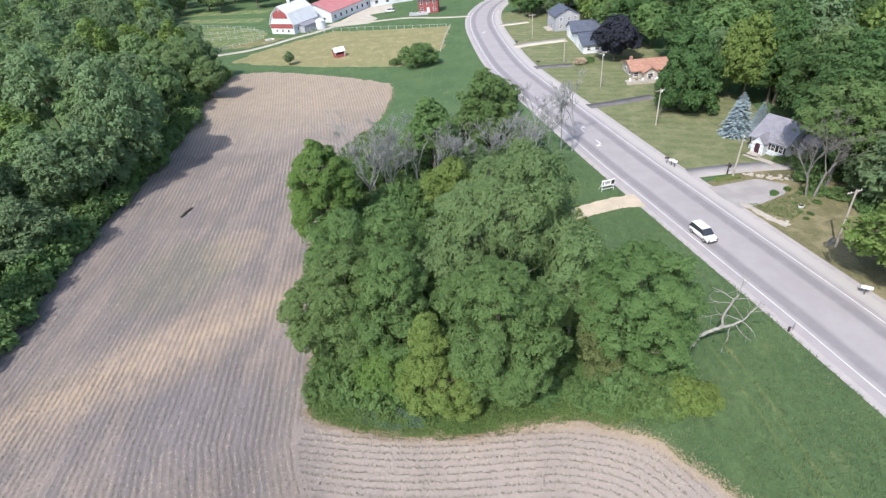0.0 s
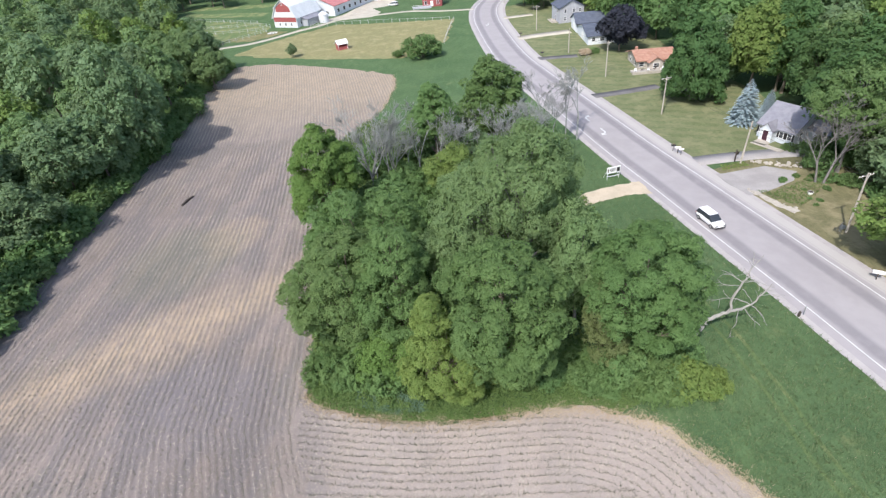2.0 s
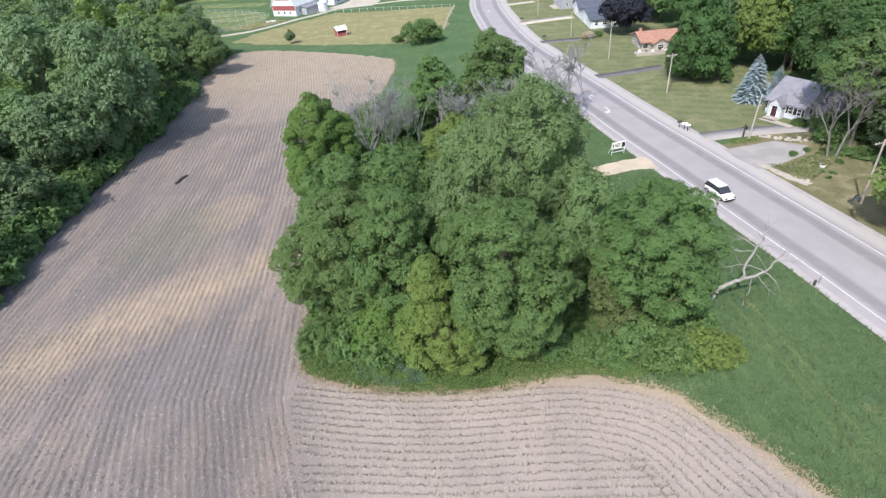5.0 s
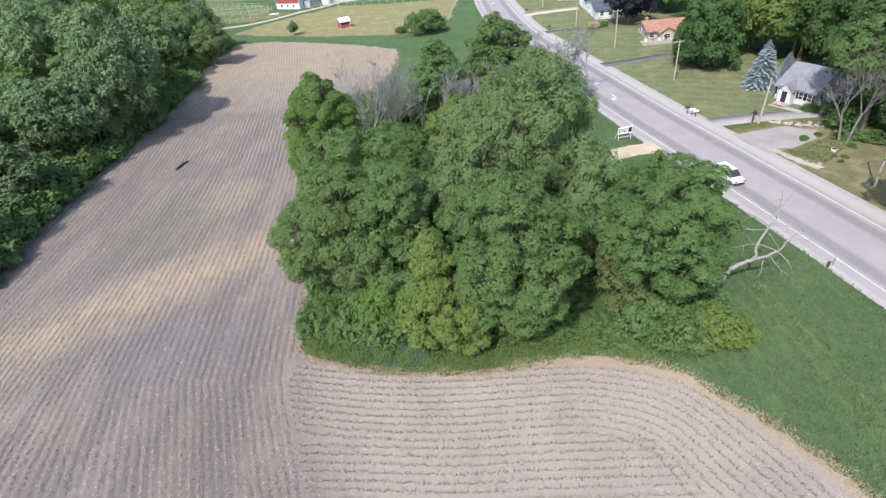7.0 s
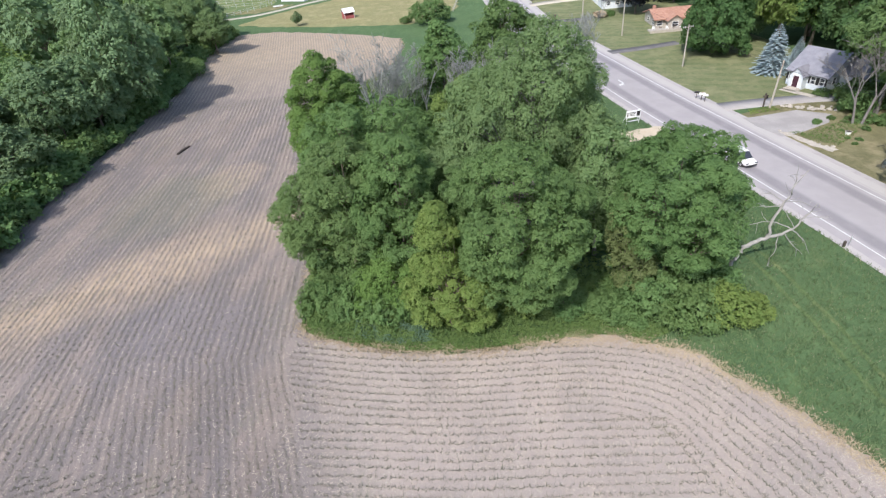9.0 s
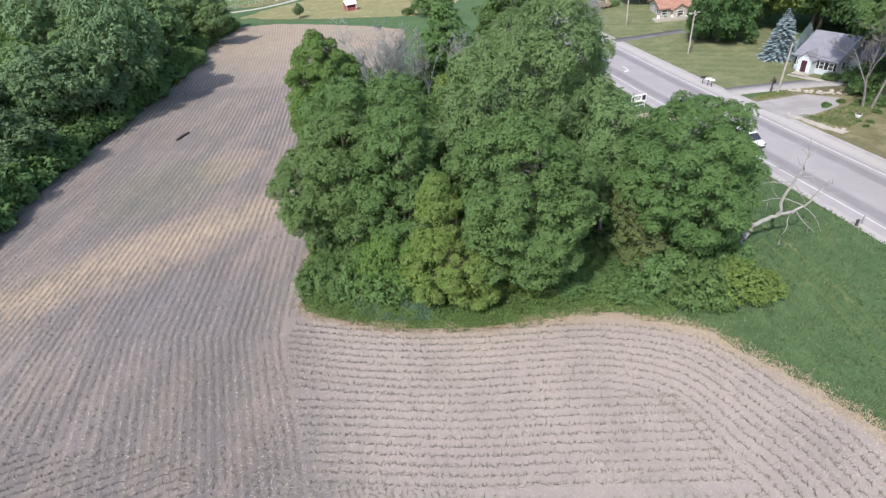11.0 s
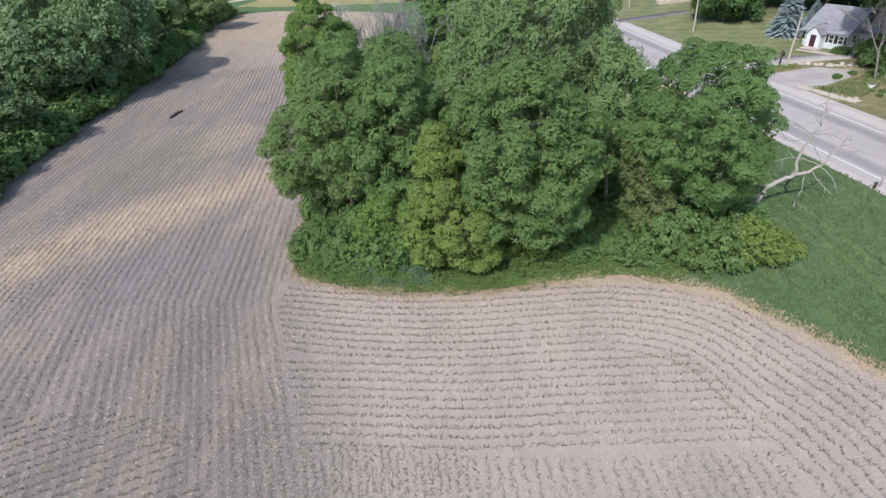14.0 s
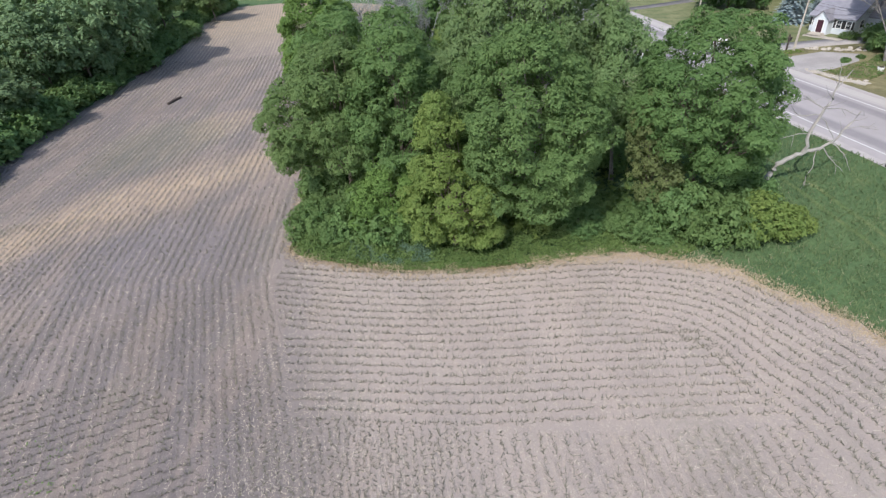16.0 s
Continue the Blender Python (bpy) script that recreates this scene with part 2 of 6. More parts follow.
def soil_material():
    """Tilled soil with pale residue in rows, dry straw in drifts and damp darker bands."""
    k = Mat("tilled soil", .97, .05)
    x, y, z = k.xyz()
    u = k.math("ADD", x, k.math("MULTIPLY", y, k.math("MULTIPLY_ADD", y, .0006, .06)))
    bend = k.math("MULTIPLY", k.math("MAXIMUM", k.math("SUBTRACT", 34.0, y), 0.0), .3)
    u = k.math("SUBTRACT", u, k.math("MULTIPLY", bend, k.math("MULTIPLY", k.ramp(u, -44, -24), k.ramp(u, -13, 0, 1, 0))))
    base = k.mix(k.ramp(k.noise(.05, 5, .65), .35, .65), (.205, .174, .161), (.262, .221, .203))
    base = k.mix(k.ramp(k.noise(.13, 5, .7), .45, .72, 0, .55), base, (.19, .17, .176))
    base = k.mix(k.ramp(k.noise(.21, 4, .65, stretch=(1, .6, 1)), .5, .72, 0, .6), base, (.30, .246, .222))
    long = k.noise(.09, 4, .6, stretch=(3.2, .5, 1))
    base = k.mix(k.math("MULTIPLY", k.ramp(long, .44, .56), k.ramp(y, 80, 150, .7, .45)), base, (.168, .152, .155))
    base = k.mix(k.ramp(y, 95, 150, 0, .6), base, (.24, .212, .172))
    # damp ground below the drift of straw
    ex, ey = k.math("MULTIPLY", k.math("ADD", x, 33), .075), k.math("MULTIPLY", k.math("SUBTRACT", y, 37.5), .13)
    wet = k.ramp(k.math("ADD", k.math("MULTIPLY", ex, ex), k.math("MULTIPLY", ey, ey)), .1, 1.3, 1, 0)
    wet = k.math("MULTIPLY", wet, k.ramp(k.noise(.16, 5, .65), .3, .58, .25, .95))
    base = k.mix(wet, base, (.19, .172, .18))
    wob = k.math("MULTIPLY", k.math("SUBTRACT", k.noise(.5, 3), .5), .3)
    row = k.math("MULTIPLY", k.math("COSINE", k.math("MULTIPLY", k.math("ADD", u, wob), 2 * math.pi / ROW)), -1.0)
    west = k.math("MAXIMUM", k.ramp(u, -17.1, -16.7, 1, 0), k.ramp(y, 36.5, 37.5))
    south = k.ramp(y, 18.6, 19.2, 1, 0)
    pale = k.math("MULTIPLY", k.ramp(u, -22.0, -8.0, 0, .78), k.ramp(y, 37, 46, 1, 0))
    base = k.mix(k.math("MULTIPLY", pale, k.ramp(k.noise(.11, 5, .65), .25, .6, .7, 1)), base, (.41, .354, .322))
    rows = k.math("MULTIPLY", k.math("MULTIPLY", k.math("MAXIMUM", west, south), k.ramp(k.noise(.07, 4, .6), .35, .6, .35, 1)), k.math("MULTIPLY", k.ramp(row, -.3, .9, 0, .8), k.ramp(k.noise(.7, 4, .7, stretch=(1, .25, 1)), .3, .62)))
    base = k.mix(k.math("MULTIPLY", rows, k.ramp(y, 40, 110, .16, .7)), base, (.40, .345, .29))
    # the long drift of straw, and a smaller patch beyond it
    wx = k.wobble(8, .13)
    X, Y, Z = k.xyz(wx)
    v = k.math("SUBTRACT", k.math("SUBTRACT", Y, 57), k.math("MULTIPLY", k.math("ADD", X, 29), .72))
    end = k.math("MULTIPLY", k.ramp(X, -60, -46), k.ramp(X, -16, -22))
    drift = k.math("MULTIPLY", k.ramp(k.math("ABSOLUTE", v), .0, 10, .9, 0), end)
    dx, dy = k.math("ADD", X, 35), k.math("SUBTRACT", Y, 76)
    spot = k.ramp(k.math("ADD", k.math("MULTIPLY", dx, dx), k.math("MULTIPLY", dy, k.math("MULTIPLY", dy, .5))), 2, 34, .55, 0)
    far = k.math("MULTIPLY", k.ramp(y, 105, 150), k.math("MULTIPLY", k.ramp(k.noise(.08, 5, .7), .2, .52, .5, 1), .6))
    straw = k.math("MAXIMUM", k.math("MAXIMUM", drift, spot), far)
    straw = k.math("MULTIPLY", straw, k.math("MULTIPLY", k.ramp(k.noise(1.5, 5, .75, stretch=(1, .4, 1)), .25, .62, .25, 1), k.ramp(k.noise(.35, 5, .7), .3, .6, .6, 1)))
    straw = k.math("MULTIPLY", straw, k.math("MULTIPLY_ADD", k.ramp(row, -.6, .5), .35, .6))
    c = k.mix(straw, base, (.47, .36, .25))
    flecks = k.noise(6, 5, .8)
    c = k.mix(k.math("MULTIPLY", k.ramp(flecks, .54, .74), .6), c, (.56, .49, .42))
    c = k.mix(k.math("MULTIPLY", k.ramp(k.noise(11, 3, .8), .55, .75), .55), c, (.14, .115, .10))
    # weedy green tinge, strongest beyond the drift
    gm = k.math("MULTIPLY", k.ramp(k.noise(.1, 5, .7, stretch=(2, .8, 1)), .52, .68), k.ramp(k.noise(3, 4, .8), .4, .65))
    gx, gy = k.math("MULTIPLY", k.math("ADD", X, 41), .1), k.math("MULTIPLY", k.math("SUBTRACT", Y, 70), .09)
    gm = k.math("MAXIMUM", gm, k.ramp(k.math("ADD", k.math("MULTIPLY", gx, gx), k.math("MULTIPLY", gy, gy)), .1, 1.4, .9, 0))
    c = k.mix(k.math("MULTIPLY", gm, .36), c, (.15, .165, .115))
    h = k.math("ADD", k.math("MULTIPLY", rows, .6), k.noise(8, 5, .8))
    return k.done(c, h, .9, .08)


M_SOIL = soil_material()


def road_material():
    """Worn pale asphalt: darker wheel tracks along both outer lanes, by distance from the edge line kept in the mesh's second axis."""
    k = Mat("worn asphalt", .9, .2)
    uv = k.t.nodes.new("ShaderNodeUVMap").outputs[0]
    s, d, _ = k.xyz(uv)
    c = k.mix(k.ramp(k.noise(.25, 5, .65), .3, .7), (.315, .294, .304), (.352, .33, .34))
    wob = k.math("MULTIPLY", k.math("SUBTRACT", k.noise(.3, 3), .5), .5)
    d = k.math("ADD", d, wob)
    for a in (1.35, 7.5):
        t = k.ramp(k.math("ABSOLUTE", k.math("SUBTRACT", d, a)), .4, 1.2, .75, 0)
        c = k.mix(k.math("MULTIPLY", t, k.ramp(k.noise(.6, 4), .2, .6, .7, 1)), c, (.19, .18, .196))
    t = k.ramp(k.math("ABSOLUTE", k.math("SUBTRACT", d, 2.9)), .0, .5, .25, 0)
    c = k.mix(t, c, (.36, .335, .345))
    c = k.mix(k.ramp(d, 9.6, 10.0, 0, .55), c, (.50, .475, .45))
    c = k.mix(k.ramp(k.math("ABSOLUTE", k.math("SUBTRACT", d, 10.1)), .0, .16, .35, 0), c, (.28, .26, .25))
    f = k.noise(30, 3, .8)
    c = k.mix(k.math("MULTIPLY", k.ramp(f, .4, .7), .25), c, (.33, .31, .30))
    return k.done(c, f, .4, .01)


M_ROAD = road_material()
M_SHOULDER = plain("gravel shoulder", (.37, .345, .345), (.44, .41, .405), .6, .95, .1, fine=12, bump=.5)
M_PAINT = plain("road paint", (.52, .52, .52), (.62, .62, .62), .7, .6, .3, fine=8)
M_DRIVE = plain("grey gravel drive", (.305, .29, .288), (.38, .36, .357), .3, .95, .1, fine=9, bump=.4)
M_TAR = plain("dark asphalt", (.13, .125, .13), (.17, .165, .17), .4, .9, .2, fine=12, bump=.3)
M_TRACK = plain("pale gravel", (.43, .39, .33), (.51, .47, .40), .3, .95, .1, fine=7, bump=.4)
M_SAND = plain("sandy dirt", (.46, .39, .30), (.55, .47, .365), .35, .97, .05, fine=9, bump=.2)
M_FENCE = plain("weathered white fence", (.42, .43, .42), (.5, .51, .5), .8, .7)
M_WHITE = plain("white paint", (.78, .79, .80), (.84, .84, .84), .8, .55)
M_WHITE2 = plain("white siding", (.62, .66, .71), (.70, .73, .77), 1.2, .6, fine=14)
M_COTTAGE = plain("bluish white siding", (.60, .65, .71), (.67, .71, .76), 1.2, .6, fine=14)
M_RED = plain("barn red", (.29, .078, .08), (.35, .10, .10), .9, .7, fine=10)
M_REDROOF = plain("red metal roof", (.43, .17, .175), (.50, .22, .22), .4, .5, fine=3)
M_SILVER = plain("pale metal roof", (.62, .64, .66), (.72, .74, .76), .5, .45, fine=4)
M_SHINGLE = plain("grey shingles", (.21, .21, .25), (.27, .27, .31), .8, .9, fine=7, bump=.5)
M_DARKROOF = plain("slate blue shingles", (.075, .09, .125), (.11, .125, .165), .8, .85, fine=7, bump=.4)
M_GREYWALL = plain("grey siding", (.36, .37, .41), (.43, .44, .48), 1, .7, fine=12)
M_ORANGE = plain("orange tiles", (.33, .175, .125), (.43, .25, .19), 1.2, .8, fine=6, bump=.4)
M_WOOD = plain("weathered pole wood", (.36, .33, .29), (.46, .42, .37), 1.5, .9, .1, fine=20, bump=.4)
M_DARKWOOD = plain("dark timber", (.06, .05, .045), (.10, .08, .07), 2, .9)
M_STONE = plain("pale stone", (.38, .35, .31), (.48, .44, .39), 1.5, .95, .1, fine=12, bump=.5)
M_BLACK = plain("black plastic", (.02, .02, .022), (.035, .035, .035), 2, .5)
M_METAL = plain("galvanised metal", (.45, .46, .47), (.55, .56, .57), 2, .4, .5, .8)
M_GLASS = plain("window glass", (.03, .035, .045), (.05, .055, .065), .5, .08, .6)
M_DOOR = plain("maroon door", (.055, .022, .034), (.075, .03, .045), 2, .5)

# ---- ground ----
def grid_ground():
    """One sheet of land, fine near the place and wide to the horizon."""
    ax = np.concatenate([[-4000, -2000, -1000, -500, -300, -200], np.arange(-150, 121, 3.0), [160, 220, 320, 500, 1000, 2000, 4000]])
    ay = np.concatenate([[-4000, -2000, -1000, -400, -150, -60], np.arange(-30, 331, 3.0), [360, 420, 520, 700, 1000, 2000, 4000]])
    X, Y = np.meshgrid(ax, ay)
    v = np.stack([X, Y, land(X, Y)], -1).reshape(-1, 3)
    n = len(ax)
    i = (np.arange(len(ay) - 1)[:, None] * n + np.arange(n - 1)[None]).ravel()
    ob = mesh_from("ground", v, np.stack([i, i + 1, i + n + 1, i + n], 1), M_GRASS, smooth=True)
    return tagged(ob, "green meadow grass over gently rolling land", "ground", kind="structure")


grid_ground()

EDGE = spline([(-19.2, 38.0), (-17.5, 36.6), (-14.2, 35.6), (-9.2, 34.5), (-4.4, 34.3), (-1.3, 34.3), (3.2, 34.9), (7.9, 35.4), (11.5, 35.2), (14.2, 34.1), (17.4, 32.6),
               (18.9, 30.6), (21.5, 27.9), (23.8, 24.5), (27.5, 18.0), (31.0, 9.0), (35.0, -8.0)], 6)
WEST = spline([(-55, -10), (-60, 30), (-63.5, 50), (-66, 75), (-66.5, 95), (-68, 127), (-72, 145), (-74, 165), (-74.5, 178.5)], 6)
NORTH = spline([(-74.5, 178.5), (-61.5, 178.8), (-44.6, 171.2), (-28.8, 162), (-19.6, 155.6)], 6)
GROVE_W = spline([(-19.6, 155.6), (-18.2, 144), (-20.5, 125), (-28, 105), (-26.5, 85), (-25, 66), (-21.5, 53), (-19.2, 38.0)], 6)


def ragged(line, amount, seed, gap=1.1):
    """The same line with small uneven bays."""
    r = np.random.RandomState(seed)
    run = np.concatenate([[0], np.cumsum(np.linalg.norm(np.diff(line, axis=0), axis=1))])
    n = max(4, int(run[-1] / gap))
    t = np.linspace(0, run[-1], n)
    p = np.stack([np.interp(t, run, line[:, 0]), np.interp(t, run, line[:, 1])], 1)
    j = r.normal(0, amount, n)
    j[0] = j[-1] = 0
    return p + (beside(p, 1.0) - p) * j[:, None]


FIELD = np.vstack([ragged(WEST, .3, 1, 1.6)[:-1], ragged(NORTH, .3, 2, 1.6)[:-1], ragged(GROVE_W, .3, 3, 1.4)[:-1], ragged(EDGE, .22, 4, .9)])
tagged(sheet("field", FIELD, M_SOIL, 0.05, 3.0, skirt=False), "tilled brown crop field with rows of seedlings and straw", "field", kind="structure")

# ---- road ----
LINE = spline([(150, -330), (84, -135), (60, -40), (47.2, 13), (41.3, 36), (38.3, 48.3), (35.8, 57.8), (32.8, 69.3), (30.5, 78.3), (26.5, 93.4), (20.6, 119), (15.2, 142),
               (10.9, 163.8), (8.0, 194), (6.8, 222), (9.2, 246), (17, 269), (32, 290), (60, 312), (120, 340), (250, 380)], 8)
LINE = LINE[::-1] if LINE[0][1] > 0 else LINE


def road():
    """The carriageway, with the distance from its western line kept for the wheel tracks."""
    offs = [-1.25, 0.0, 1.4, 2.9, 4.5, 6.2, 7.5, 9.0, 10.2, 11.7]
    rows = [beside(LINE, o) for o in offs]
    s = np.concatenate([[0], np.cumsum(np.linalg.norm(np.diff(LINE, axis=0), axis=1))])
    v, n, k = [], len(LINE), len(offs)
    crown = [-.12, 0, .03, .05, .07, .05, .03, 0, -.02, -.10]
    for i in range(n):
        for j in range(k):
            x, y = rows[j][i]
            v.append((x, y, land(x, y) + .13 + crown[j]))
    f = [(i * k + j, i * k + j + 1, (i + 1) * k + j + 1, (i + 1) * k + j) for i in range(n - 1) for j in range(k - 1)]
    ob = mesh_from("road", v, f, M_ROAD, smooth=True)
    uv = ob.data.uv_layers.new(name="along")
    idx = np.array(f).ravel()
    uv.data.foreach_set("uv", np.stack([s[idx // k], np.array(offs)[idx % k]], 1).astype("f").ravel())
    tagged(ob, "worn pale grey asphalt road with darker wheel tracks", "road", kind="structure")
    for o, w in ((0.0, .16), (9.0, .16)):
        ln = ribbon("road_marking", LINE, o - w / 2, o + w / 2, M_PAINT, .138, ob)
        ln["label"] = "solid white edge line painted on asphalt"
    return ob


ROAD = road()
for nm, a, b in (("shoulder_west", -2.1, -1.15), ("shoulder_east", 11.6, 12.5)):
    tagged(ribbon(nm, LINE, a, b, M_SHOULDER, .045), "pale gravel road shoulder", "shoulder", kind="structure")


def at_road(y, off):
    """The place off metres east of the western line where the road passes y."""
    p = beside(LINE, off)
    o = np.argsort(p[:, 1])
    return float(np.interp(y, p[o, 1], p[o, 0])), y


def arrow(y, off, turn):
    """A painted turn arrow."""
    x, y = at_road(y, off)
    bm = bmesh.new()
    pts = [(-.12, -1.3), (.12, -1.3), (.12, .3), (.55, .75), (.8, .5), (1.0, 1.35), (.1, 1.2), (.35, .95), (-.12, .5)]
    bm.faces.new([bm.verts.new((a, b, 0)) for a, b in pts])
    for v in bm.verts:
        v.co = pose(x, y, .206, 0, 0, turn) @ (v.co * 1.25)
    part("road_marking", bm, M_PAINT, ROAD, "white turn arrow painted on asphalt")


arrow(102.6, 3.9, 192)
arrow(110.0, 3.6, 12)
arrow(208.0, 4.5, 185)

# lawns, drives and tracks
east = beside(LINE, 12.45)
lo = east[(east[:, 1] > 84.6) & (east[:, 1] < 240)]
LAWN = np.vstack([lo, [(40, 245), (62, 215), (60, 180), (60, 150), (66, 118), (64, 100), (57.5, 88.6)]])
tagged(sheet("lawn", LAWN, M_LAWN, 0.03, 5.0), "mown yellow-green lawn with faint stripes", "lawn", kind="structure")
lo = east[(east[:, 1] > 30) & (east[:, 1] < 84.6)]
tagged(sheet("yard", np.vstack([[(70, 30)], lo, [(57.4, 88.5), (74, 95)]]), M_YARD, 0.028, 5.0), "dry yard grass under trees", "lawn", kind="structure")
PAST = [(-80.7, 196), (-62, 187), (-46.4, 180.4), (-17.8, 172.5), (-4, 189), (-1, 224), (-23.1, 227), (-42.1, 231), (-50, 234), (-59.7, 225), (-75.8, 207.5), (-80.7, 196)]
tagged(sheet("pasture", ragged(np.array(PAST, float), .35, 8, 2.0)[:-1], M_PASTURE, 0.03, 5.0), "dry yellow pasture grass", "pasture", kind="structure")


def strip(name, pts, half, material, lift, label):
    ob = ribbon(name, spline(pts, 8), -half, half, material, lift, thick=lift)
    return tagged(ob, label, "driveway", kind="structure")


strip("driveway", [(40.6, 86.6), (47, 87.2), (54, 87.3), (61, 87.0), (66, 87.6)], 1.75, M_DRIVE, .06, "pale grey gravel driveway beside the lawn")
sheet_pts = [(41.9, 81.4), (43.0, 81.3), (50.7, 82.9), (54.6, 80.2), (52.6, 77.2), (47.5, 74.6), (44.0, 73.6), (42.3, 78)]
tagged(sheet("driveway", sheet_pts, M_DRIVE, .065, 4.0), "pale grey gravel parking apron by the road", "driveway", kind="structure")
strip("driveway", [(30.5, 123.8), (38, 125.0), (47, 127)], 1.5, M_TAR, .06, "dark asphalt driveway across the lawn")
strip("driveway", [(22.8, 158.6), (28, 158.6), (34, 158.2)], 1.5, M_TAR, .06, "dark asphalt driveway across the lawn")
strip("driveway", [(19, 184), (28, 186.2), (37.5, 187.2)], 2.4, M_TRACK, .06, "pale gravel driveway beside the lawn")
strip("driveway", [(18, 217), (23, 217.7), (29, 218.5)], 1.8, M_TRACK, .06, "pale gravel driveway beside the lawn")
strip("farm_track", [(-100, 207), (-92.8, 209), (-85.6, 210.8), (-79.6, 212.9), (-72.4, 219), (-65.2, 227.6), (-57.2, 235), (-51.4, 243.5), (-41, 258)], 1.5, M_TRACK, .07, "pale gravel farm track by the pasture")
strip("farm_track", [(-36, 246), (-20, 247.5), (-6, 242), (8, 239)], 1.3, M_TRACK, .06, "pale gravel farm track by the pasture")
tagged(sheet("farm_yard", [(-55, 239), (-49, 242), (-36, 243), (-33, 252), (-38, 262), (-28, 266), (-29, 284), (-42, 281), (-50, 254), (-56, 246)], M_TRACK, .05, 5.0), "pale gravel farm yard", "yard", kind="structure")
DIRT = [(16.2, 75.6), (18, 77.6), (22.8, 79.4), (26.5, 80.4), (29.0, 80.9), (29.9, 76.4), (26, 76.6), (21.8, 75.2), (17.5, 73.8)]
tagged(sheet("dirt_patch", ragged(np.array(DIRT + DIRT[:1]), .12, 5, .7)[:-1], M_SAND, .05, 3.0), "bare sandy dirt pull-off beside the road", "dirt", kind="structure")


# ---- trees ----
def tubes():
    return [], []


def tube(acc, pts, radii, sides=5):
    V, Fc = acc
    base = len(V)
    up = Vector((0.3, 0.2, 1))
    for i, p in enumerate(pts):
        d = (Vector(pts[min(i + 1, len(pts) - 1)]) - Vector(pts[max(i - 1, 0)])).normalized()
        a = d.cross(up if abs(d.z) < .9 else Vector((1, 0, 0))).normalized()
        b = d.cross(a)
        for k in range(sides):
            t = 2 * math.pi * k / sides
            V.append(tuple(Vector(p) + (a * math.cos(t) + b * math.sin(t)) * radii[i]))
    for i in range(len(pts) - 1):
        for k in range(sides):
            Fc.append((base + i * sides + k, base + i * sides + (k + 1) % sides, base + (i + 1) * sides + (k + 1) % sides, base + (i + 1) * sides + k))


def puffs(lobes, puff, rng, lumpy=.3, bough=2.3):
    """Centres, outward directions and sizes of the leaf clumps that cover the joined surface of several lobes."""
    pts, nrm = [], []
    for i, (x, y, z, rx, ry, rz) in enumerate(lobes):
        c, r = np.array([x, y, z]), np.array([rx, ry, rz])
        n = int(40 + 60 * rx * rz / puff ** 2)
        d = rng.normal(size=(n, 3))
        d /= np.linalg.norm(d, axis=1)[:, None]
        d = d[d[:, 2] > -.8]
        p = c + d * r
        ok = np.ones(len(p), bool)
        for j, (X, Y, Z, RX, RY, RZ) in enumerate(lobes):
            if j != i:
                ok &= (((p - [X, Y, Z]) / (np.array([RX, RY, RZ]) * .94)) ** 2).sum(1) > 1
        pts.append(p[ok])
        m = d / r
        nrm.append((m / np.linalg.norm(m, axis=1)[:, None])[ok])
    pts, nrm = np.vstack(pts), np.vstack(nrm)
    order = rng.permutation(len(pts))
    keep = []
    for i in order:                                   # spread the clumps apart
        if not keep or ((pts[keep] - pts[i]) ** 2).sum(1).min() > (1.12 * puff) ** 2:
            keep.append(i)
    pts, nrm = pts[keep], nrm[keep]
    if len(pts) > 24:                                 # boughs: rounded masses with creases between them
        heart = []
        for i in rng.permutation(len(pts)):
            if not heart or ((pts[heart] - pts[i]) ** 2).sum(1).min() > (bough * puff) ** 2:
                heart.append(i)
        d = np.sqrt(((pts[:, None] - pts[heart][None]) ** 2).sum(-1))
        near = np.argsort(d, 1)
        d1 = np.take_along_axis(d, near[:, :1], 1)[:, 0]
        d2 = np.take_along_axis(d, near[:, 1:2], 1)[:, 0] if len(heart) > 1 else d1 + 1
        crease = 2 * d1 / (d1 + d2)
        away = (pts - pts[heart][near[:, 0]]) / (bough * puff * .6)
        lift = rng.uniform(-.25, .35, len(heart))[near[:, 0]]
        ok = (crease < .97) | (rng.uniform(0, 1, len(pts)) < .6)
        nrm = nrm + .55 * away
        nrm /= np.linalg.norm(nrm, axis=1)[:, None]
        pts = pts + nrm * ((lift - .6 * crease ** 2) * puff)[:, None]
        pts, nrm = pts[ok], nrm[ok]
    bump = np.array([noise.noise(Vector(p) / (puff * 2.6)) for p in pts]) * lumpy * 1.5 + rng.uniform(-.25, .1, len(pts))
    size = puff * rng.uniform(.78, 1.25, len(pts))
    return pts + nrm * (bump * puff - .35 * puff)[:, None], nrm, size


